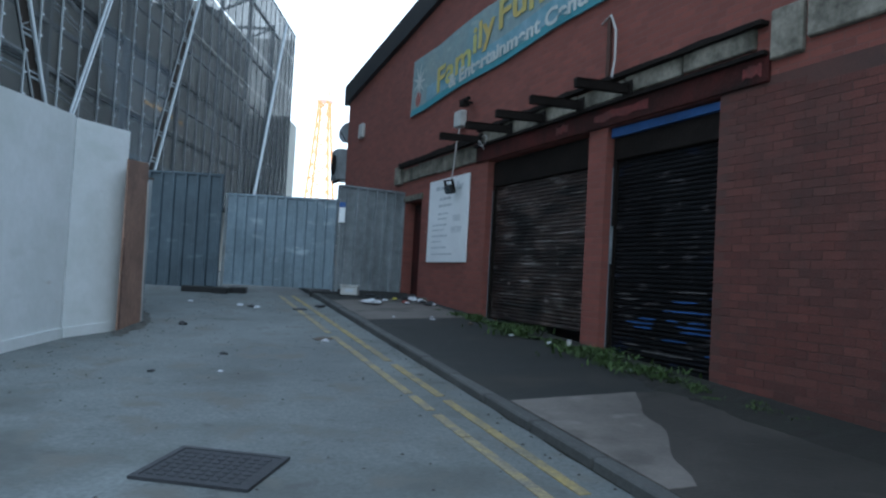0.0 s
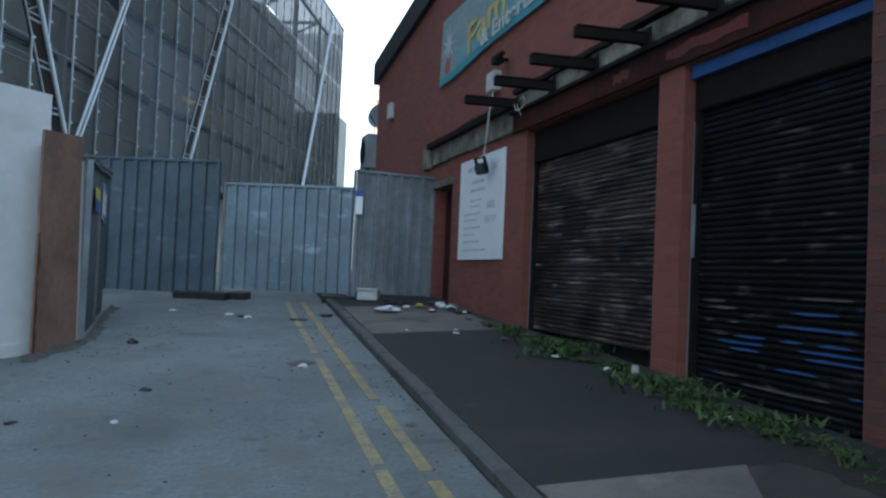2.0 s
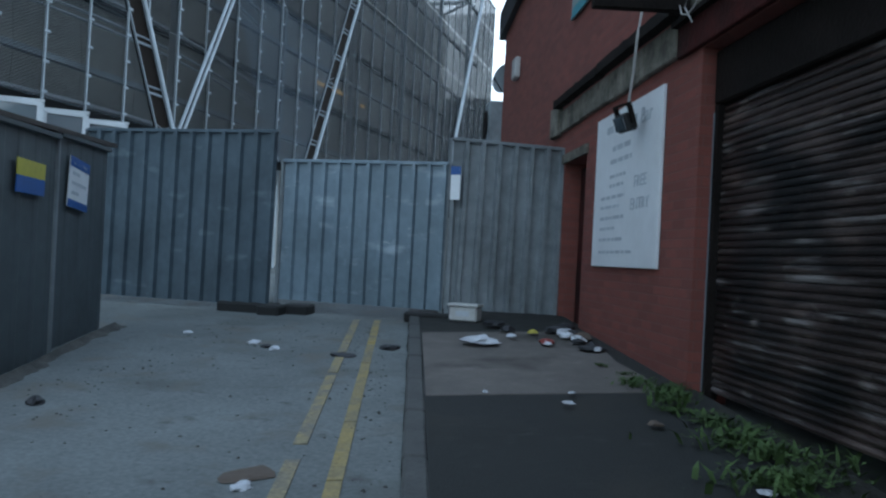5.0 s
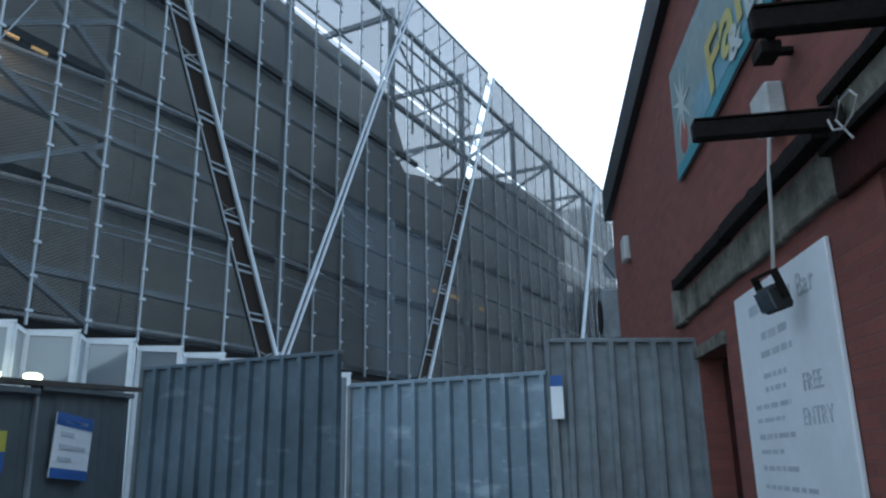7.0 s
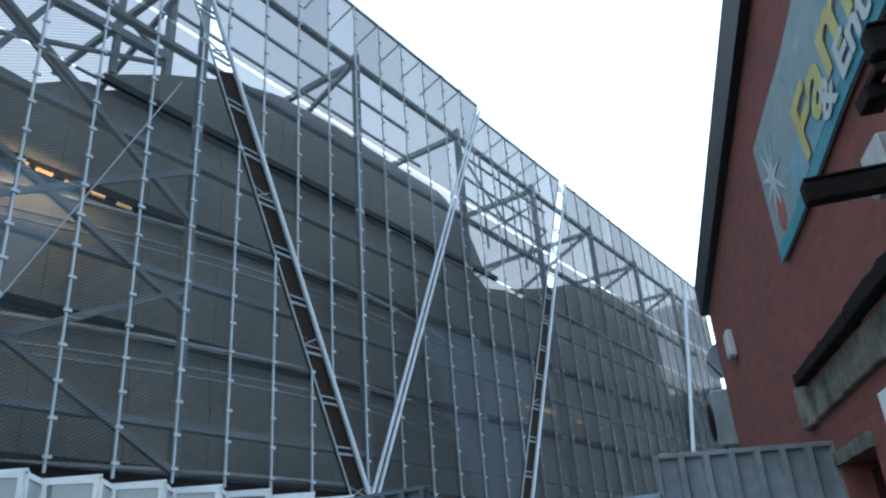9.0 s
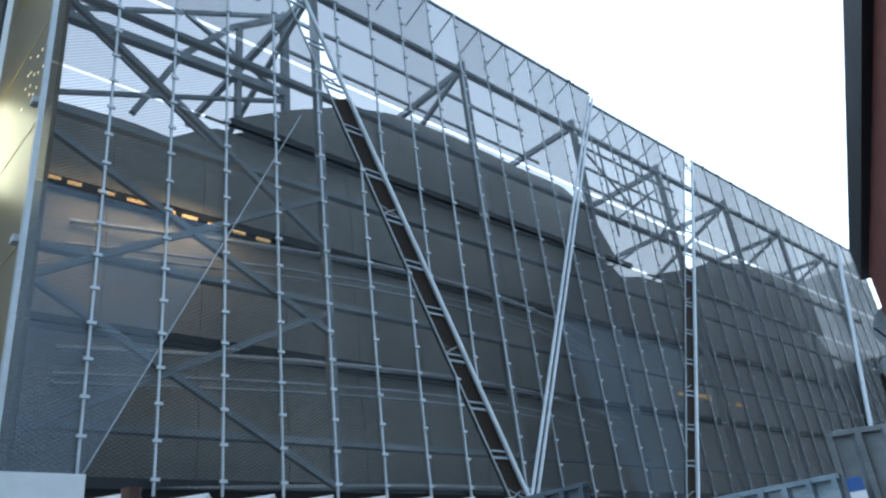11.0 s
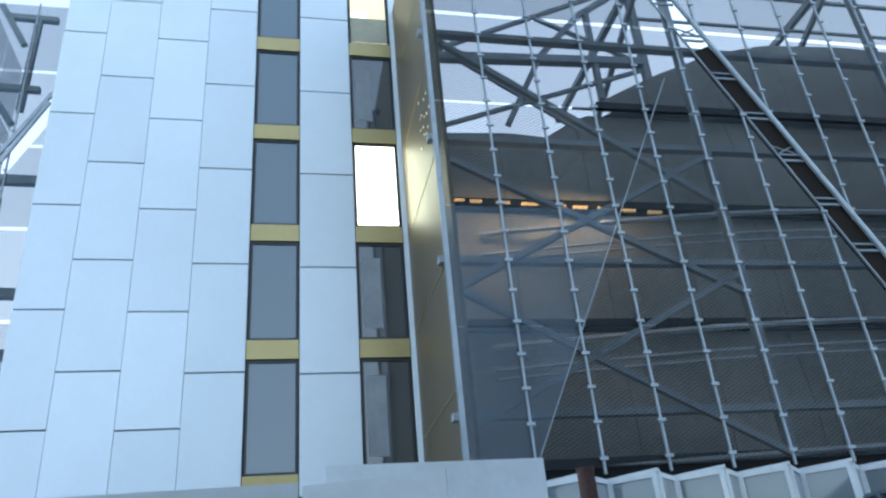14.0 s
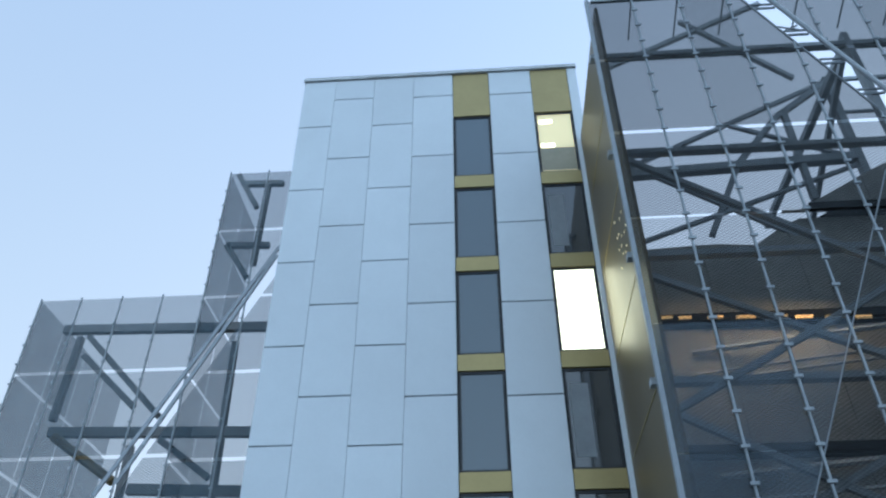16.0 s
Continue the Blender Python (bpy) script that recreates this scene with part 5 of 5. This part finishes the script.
for y0, y1, top in ((YL, YU, ZL), (YU, -8.9, ZU)):
    n = max(2, round((y1 - y0) / 1.2))
    w = (y1 - y0) / n
    for k in range(n):
        z = top
        while z > 1.0:
            z0 = max(0.8, z - 2.5)
            cell = [(y0 + k * w + 0.02, z0 + 0.05), (y0 + (k + 1) * w - 0.02, z0 + 0.05), (y0 + (k + 1) * w - 0.02, z - 0.05), (y0 + k * w + 0.02, z - 0.05)]
            for piece in (clip(cell, *SLANT, 1), clip(cell, *((y - 0.5, q) for y, q in SLANT), -1)):
                if len(piece) > 2 and area(piece) > 0.01:
                    part("mesh_panel", prism(bmesh.new(), piece, 0.004, lambda p, q, d: (-6.0 - d, p, q)), M_SCREEN_BLOCK, block)
            z -= 2.5
        bm = bmesh.new()
        box(bm, -5.99, -5.95, y0 + k * w - 0.02, y0 + k * w + 0.02, 1.0, top)
        for j in range(int((top - 1.3) / 0.62)):
            box(bm, -5.95, -5.92, y0 + k * w - 0.055, y0 + k * w + 0.055, 1.2 + 0.62 * j - 0.02, 1.2 + 0.62 * j + 0.02)
        part("mullion", bm, M_MULL, block)
for k in range(4):
    for j in range(5):
        part("mesh_panel", boxes((-6.0 - 1.5 * (k + 1) + 0.02, -6.02 - 1.5 * k, YL, YL + 0.004, ZL - 2.5 * (j + 1) + 0.05, ZL - 2.5 * j - 0.05)), M_SCREEN_BLOCK, block)
for k in range(2):
    for j in range(7):
        part("mesh_panel", boxes((-6.0 - 1.5 * (k + 1) + 0.02, -6.02 - 1.5 * k, YU, YU + 0.004, ZU - 2.5 * (j + 1) + 0.05, ZU - 2.5 * j - 0.05)), M_SCREEN_BLOCK, block)
for (ya, za), (yb, zb) in [((-16.20, 14.84), (-8.95, 14.66)), ((-15.63, 11.45), (-8.95, 11.25)), ((-12.93, 9.75), (-8.95, 9.58)), ((-15.06, 8.54), (-8.95, 8.68)), ((-12.98, 7.51), (-8.95, 7.38))]:
    part("deck_beam", bar(bmesh.new(), (-7.2, ya, za), (-7.2, yb, zb), 0.2, 0.27), M_BEAM, block)
for (ya, za), (yb, zb) in [((-15.35, 14.57), (-12.57, 11.85)), ((-15.33, 13.91), (-13.37, 12.16)), ((-12.37, 11.14), (-10.78, 10.00)), ((-15.60, 14.55), (-15.65, 11.80)), ((-13.15, 10.98), (-13.09, 6.28)), ((-10.73, 14.18), (-10.49, 6.10)), ((-10.59, 20.46), (-10.63, 17.05)), ((-11.72, 21.04), (-10.87, 19.50)), ((-11.64, 17.89), (-10.77, 16.57)), ((-11.64, 17.89), (-10.19, 17.82)), ((-11.53, 20.60), (-10.05, 20.55)), ((-12.58, 9.33), (-11.28, 8.61)), ((-10.80, 8.27), (-9.68, 7.31))]:
    part("steel_member", bar(bmesh.new(), (-7.2, ya, za), (-7.2, yb, zb), 0.18), M_BEAM, block)
for (ya, za), (yb, zb) in [((-15.20, 11.13), (-13.20, 9.83)), ((-14.57, 7.93), (-13.00, 7.24)), ((-13.00, 7.24), (-10.92, 6.36))]:
    part("pipe", tube(bmesh.new(), [(-6.8, ya, za), (-6.8, yb, zb)], 0.13, 8), M_PIPE, block, "dull ochre pipe")
for (ya, za), (yb, zb) in [((-13.15, 9.14), (-9.41, 16.77)), ((-12.65, 9.44), (-9.45, 16.45))]:
    part("slant_rail", bar(bmesh.new(), (-5.94, ya, za), (-5.94, yb, zb), 0.1, 0.06, up=(1, 0, 0)), M_RAIL, block, "bright slanting rail")
for z in (3.5, 5.6, 7.6):
    part("floor_deck", boxes((-11.5, -7.0, YL + 0.3, -8.8, z, z + 0.35)), M_INNER, block)

# ---- far lattice tower, lit orange ----
far = thing("lattice_tower", pose(-57.2, 243, 1.3), "distant steel lattice tower glowing orange against pale sky", "tower")


def half(z):
    return 4.6 * (1 - z / 62) ** 1.3 + 1.3


for sx, sy in product((-1, 1), (-1, 1)):
    bm = bmesh.new()
    for k in range(10):
        a, b = 6.0 * k, 6.0 * (k + 1)
        bar(bm, (sx * half(a), sy * half(a), a), (sx * half(b), sy * half(b), b), 0.55)
    part("leg", bm, M_ORANGE, far)
bm = bmesh.new()
for k in range(14):
    a, b = 4.3 * k, 4.3 * (k + 1)
    for s in (-1, 1):
        bar(bm, (-half(a) * s, -half(a), a), (half(b) * s, -half(b), b), 0.3)
        bar(bm, (-half(a), s * half(a), a), (half(a), s * half(a), a), 0.3)
part("lattice", bm, M_ORANGE, far)
part("platform", boxes((-2.6, 2.6, -2.6, 2.6, 55.5, 57.0), (-1.7, 1.7, -1.7, 1.7, 57.0, 60.0)), M_PALE_FLOOD, far)


# ---- weeds, rubbish and small things on the ground ----
def tuft(blades, spread, tall):
    bm = bmesh.new()
    for _ in range(blades):
        x, y, a = random.gauss(0, spread), random.gauss(0, spread * 0.5), random.uniform(0, 6.28)
        h, w, lean = tall * random.uniform(0.4, 1.1), random.uniform(0.006, 0.016), random.uniform(0.02, 0.09)
        d, e = Vector((math.cos(a), math.sin(a), 0)), Vector((-math.sin(a), math.cos(a), 0))
        p = Vector((x, y, 0))
        q = [bm.verts.new(p + e * w), bm.verts.new(p - e * w), bm.verts.new(p + d * lean * 0.5 - e * w + Vector((0, 0, h * 0.6))), bm.verts.new(p + d * lean * 0.5 + e * w + Vector((0, 0, h * 0.6))), bm.verts.new(p + d * lean * 1.6 + Vector((0, 0, h)))]
        bm.faces.new(q[:4])
        bm.faces.new((q[3], q[2], q[4]))
    for _ in range(blades * 5):
        x, y, z, a = random.gauss(0, spread), random.gauss(0, spread * 0.5), random.uniform(0.02, tall * 0.7), random.uniform(0, 6.28)
        n = Vector((random.uniform(-0.6, 0.6), random.uniform(-0.6, 0.6), 1)).normalized()
        d = n.cross(Vector((math.cos(a), math.sin(a), 0.1))).normalized()
        e, p, w = n.cross(d), Vector((x, y, z)), random.uniform(0.008, 0.017)
        bm.faces.new([bm.verts.new(p + d * w * i + e * w * 0.55 * j) for i, j in ((-1, 0), (0, -1), (1.2, 0), (0, 1))])
    return mesh_of("blades", bm, M_GRASS)


TUFTS = [tuft(60, 0.15, 0.06), tuft(50, 0.12, 0.07), tuft(80, 0.18, 0.1)]
verts, faces = [], []
s = 1.6
while s < 9.0:
    y = -0.1 - random.uniform(0, 0.3)
    size = random.uniform(0.35, 1.0) * (1.15 if 2.2 < s < 7.7 else 0.7) * (1.4 if 5.5 < s < 6.3 and random.random() < 0.4 else 1)
    m = pose(s, y, wall_rise(s, y) + 0.11, 0, 0, random.uniform(0, 360)) @ Matrix.Diagonal((size, size, size, 1))
    data = random.choice(TUFTS)
    start = len(verts)
    verts += [m @ v.co for v in data.vertices]
    faces += [[start + k for k in p.vertices] for p in data.polygons]
    s += random.uniform(0.07, 0.18) if 4.2 < s < 7.6 else random.uniform(0.15, 0.4)
data = bpy.data.meshes.new("weeds")
data.from_pydata(verts, [], faces)
data.materials.append(M_GRASS)
solid("weeds", data, M_GRASS, WALL, "low green weeds growing along the wall's foot", "weeds", kind="stuff")

# soil and grit gathered along the foot of the side hoarding
bm = bmesh.new()
line = [Vector(p) for p in ((-3.9, 9.0), (-4.0, 10.1), (-4.5, 11.1), (-5.1, 12.2), (-5.5, 13.0))]
rows = []
for k in range(61):
    f = k / 60 * (len(line) - 1)
    n = min(int(f), len(line) - 2)
    p, d = line[n].lerp(line[n + 1], f - n), (line[n + 1] - line[n]).normalized()
    wide = 0.12 + 0.1 * noise.noise((f * 2.3, 1.7, 0)) + 0.07 * noise.noise((f * 9.0, 0.7, 0))
    row = []
    for i in range(6):
        q = p + Vector((d.y, -d.x)) * (wide * i / 5 - 0.05)
        h = 0.05 * (1 - i / 5) ** 1.5 + (0.018 * noise.noise((q.x * 9, q.y * 9, 5)) if 0 < i < 5 else 0)
        row.append(bm.verts.new((q.x, q.y, rise(q.y) + max(-0.01, h) - (0.012 if i == 5 else 0))))
    rows.append(row)
for a, b in zip(rows, rows[1:]):
    for i in range(5):
        bm.faces.new((a[i], a[i + 1], b[i + 1], b[i]))
bmesh.ops.recalc_face_normals(bm, faces=bm.faces)
solid("soil", bm, M_SOIL, Matrix(), "dark brown soil and grit along the hoarding's foot", "soil", kind="stuff")


bm = bmesh.new()
rows = []
for k in range(97):
    q = 3.6 + 0.1 * k
    wide = 0.22 + 0.55 * smooth((q - 5.5) / 3.0) + 0.14 * noise.noise((q * 1.9, 0.3, 0.0)) + 0.08 * noise.noise((q * 6.1, 2.3, 0.0))
    row = []
    for i in range(7):
        y = -0.004 - wide * i / 6
        h = 0.035 * (1 - i / 6) ** 1.3 + (0.012 * noise.noise((q * 8, y * 8, 3)) if 0 < i < 6 else 0)
        row.append(bm.verts.new((q, y, wall_rise(q, y) + 0.07 + 0.02 * (2.2 + y) + max(0.0, h) + (0.006 if i < 6 else -0.012))))
    rows.append(row)
for a, b in zip(rows, rows[1:]):
    for i in range(6):
        bm.faces.new((a[i], b[i], b[i + 1], a[i + 1]))
bmesh.ops.recalc_face_normals(bm, faces=bm.faces)
solid("dirt", bm, M_DIRT, WALL, "black damp dirt and moss along the wall's foot", "soil", kind="stuff")


def crumple(size, flat, seed):
    bm = bmesh.new()
    bmesh.ops.create_icosphere(bm, subdivisions=2, radius=size)
    for v in bm.verts:
        k = 1 + 0.5 * noise.noise(v.co * (2.2 / size) + Vector((seed, 0, 0))) + 0.4 * noise.noise(v.co * (5.5 / size) + Vector((0, seed, 0)))
        v.co = Vector((v.co.x * k * 1.3, v.co.y * k, max(-0.25 * size * flat, v.co.z * k * flat)))
    return bm


# loose grit on the road, thickest by the kerb and the hoardings
verts, faces = [], []
for _ in range(900):
    y = random.uniform(2.0, 14.3)
    kerb_x = -0.687 + (14.518 - y) * 0.4936 - 2.4
    x = random.choice((random.uniform(-4.0, kerb_x), kerb_x - abs(random.gauss(0, 0.25)), -4.0 + abs(random.gauss(0, 0.5)) - max(0, y - 10.2) * 0.2))
    if x > kerb_x:
        continue
    q = random.uniform(0.005, 0.016)
    z, start = rise(y), len(verts)
    verts += [(x + q * random.uniform(0.7, 1.3), y, z), (x, y + q * random.uniform(0.7, 1.3), z), (x - q, y - 0.2 * q, z), (x, y - q, z), (x + 0.2 * q, y, z + q * random.uniform(0.5, 0.9))]
    faces += [[start + a for a in f] for f in ((0, 1, 4), (1, 2, 4), (2, 3, 4), (3, 0, 4))]
data = bpy.data.meshes.new("grit")
data.from_pydata(verts, [], faces)
data.materials.append(M_GRIT)
solid("grit", data, M_GRIT, Matrix(), "loose dark grit scattered over the road", "grit", kind="stuff")

LITTER = [("plastic_bag", -2.62, 12.73, 0.1, 0.25, M_LITTER_D, "flattened black plastic scrap on the road"),
          ("plastic_bag", -2.4, 13.25, 0.08, 0.5, M_LITTER_D, "crumpled black scrap on the road"),
          ("paper_scrap", -3.69, 12.88, 0.055, 0.4, M_LITTER_W, "small white paper scrap on the road"),
          ("paper_scrap", -3.34, 12.7, 0.05, 0.5, M_LITTER_W, "small white paper scrap on the road"),
          ("stone", -3.46, 12.74, 0.045, 0.6, M_LITTER_D, "small dark stone on the road"),
          ("paper_scrap", -4.62, 13.04, 0.04, 0.5, M_LITTER_W, "small white paper scrap on the road"),
          ("leaf_heap", -1.55, 9.75, 0.1, 0.22, M_LITTER_B, "brown crushed litter on the yellow lines"),
          ("paper_scrap", -1.48, 9.6, 0.05, 0.5, M_LITTER_W, "small pale paper scrap on the road"),
          ("stone", -3.6, 10.3, 0.06, 0.7, M_LITTER_D, "dark stone beside the ply board"),
          ("stone", -2.3, 8.3, 0.035, 0.6, M_LITTER_D, "small dark stone on the road"),
          ("stone", -2.6, 7.2, 0.03, 0.6, M_LITTER_D, "small dark stone on the road"),
          ("stone", -2.0, 7.4, 0.025, 0.6, M_LITTER_W, "small pale stone on the road")]
for k, (nm, x, y, size, flat, material, label) in enumerate(LITTER):
    solid(nm, crumple(size, flat, k * 3.1), material, slope_at(x, y, 40 * k, size * flat * 0.25), label, "litter")
for k, (sx, y, size, flat, material) in enumerate(((0.6, -1.26, 0.14, 0.4, M_LITTER_W), (-0.5, -0.95, 0.1, 0.4, M_LITTER_D), (-0.15, -0.85, 0.08, 0.5, M_LITTER_D), (0.28, -0.89, 0.05, 0.5, M_LITTER_W), (0.05, -0.63, 0.05, 0.6, M_LITTER_Y), (0.62, -0.61, 0.07, 0.5, M_LITTER_R), (0.72, -0.62, 0.04, 0.6, M_LITTER_W), (-0.05, -0.36, 0.1, 0.6, M_LITTER_D), (0.1, -0.3, 0.07, 0.8, M_LITTER_W), (-0.2, -0.2, 0.1, 0.6, M_LITTER_D), (0.22, -0.24, 0.08, 0.7, M_LITTER_D), (0.3, -0.33, 0.06, 0.8, M_LITTER_W), (0.38, -0.2, 0.09, 0.6, M_LITTER_B), (0.5, -0.26, 0.07, 0.7, M_LITTER_W), (0.62, -0.3, 0.06, 0.6, M_LITTER_D), (0.95, -0.28, 0.1, 0.5, M_LITTER_D), (1.0, -0.24, 0.05, 0.7, M_LITTER_W), (5.2, -0.35, 0.035, 0.7, M_LITTER_W), (4.5, -0.5, 0.035, 0.5, M_LITTER_W), (4.3, -0.45, 0.025, 0.5, M_LITTER_W), (6.9, -0.4, 0.03, 0.6, M_LITTER_W), (3.4, -0.6, 0.04, 0.5, M_LITTER_B), (2.9, -1.0, 0.03, 0.5, M_LITTER_W), (2.62, -0.9, 0.025, 0.5, M_LITTER_W), (2.6, -1.5, 0.02, 0.5, M_LITTER_W))):
    nm, label = {"white_rubbish": ("plastic_bag", "crumpled white plastic rubbish on the pavement"), "dark_rubbish": ("plastic_bag", "crumpled dark plastic rubbish on the pavement"), "brown_rubbish": ("paper_scrap", "soggy brown paper rubbish on the pavement"), "yellow_rubbish": ("wrapper", "small yellow wrapper on the pavement"), "red_rubbish": ("carton", "crushed red carton on the pavement")}[material.name]
    p = WALL @ Vector((sx, y, 0))
    solid(nm, crumple(size, flat, 20 + k * 1.7), material, pose(p.x, p.y, rise(p.y) + 0.12 + size * flat * 0.2, 0, 0, 50 * k), label, "litter", "rubbish by the wall")

can = thing("drink_can", WALL @ pose(5.42, -0.2, wall_rise(5.42, -0.2) + 0.115, 0, 0, 20), "white drink can standing at the brick pier's foot", "can")
part("can_body", tube(bmesh.new(), [(0, 0, 0.0), (0, 0, 0.085)], 0.033, 14), M_WHITE_PL, can)
part("lid", tube(bmesh.new(), [(0, 0, 0.085), (0, 0, 0.093)], 0.027, 14), M_GALV3, can)

tub = thing("plastic_tub", WALL @ pose(-1.0, -1.2, wall_rise(-1.0, -1.2) + 0.085, 0, 0, 65), "white plastic tub standing on the pavement", "tub")
bm = boxes((-0.17, 0.17, -0.11, 0.11, 0, 0.17), bevel=0.02)
part("tub_body", bm, M_WHITE_PL, tub)
part("rim", boxes((-0.185, 0.185, -0.125, 0.125, 0.17, 0.2), bevel=0.008), M_WHITE_PL, tub)
part("label_strip", boxes((-0.08, 0.08, -0.114, -0.111, 0.06, 0.12)), M_GREY_TXT, tub)


# ---- bricks that stand out one by one beside the shutter ----
flank = part("brick_flank", boxes((7.63, 9.5, -0.006, -0.001, 0.75, 3.7)), mat("grey_mortar", (0.115, 0.05, 0.041), 0.95, grain=50, tint=(0.07, 0.04, 0.034)), hall, "mortar bed of the brick pier")
bm = boxes((0, 0.217, -0.004, 0.0, 0, 0.067), bevel=0.0015)
BRICK_MESH = mesh_of("brick", bm, M_BRICK_ONE)
count = 0
for row in range(39):
    z = 0.77 + 0.075 * row
    shift = 0.1125 if row % 2 else 0.0
    for col in range(8):
        q = 7.64 + shift + 0.225 * col
        if count < 300 and z + 0.065 < 3.7:
            part("brick", BRICK_MESH, M_BRICK_ONE, flank, m=pose(q + random.uniform(-0.003, 0.003), -0.006 + random.uniform(-0.001, 0.001), z + random.uniform(-0.002, 0.002)))
            count += 1
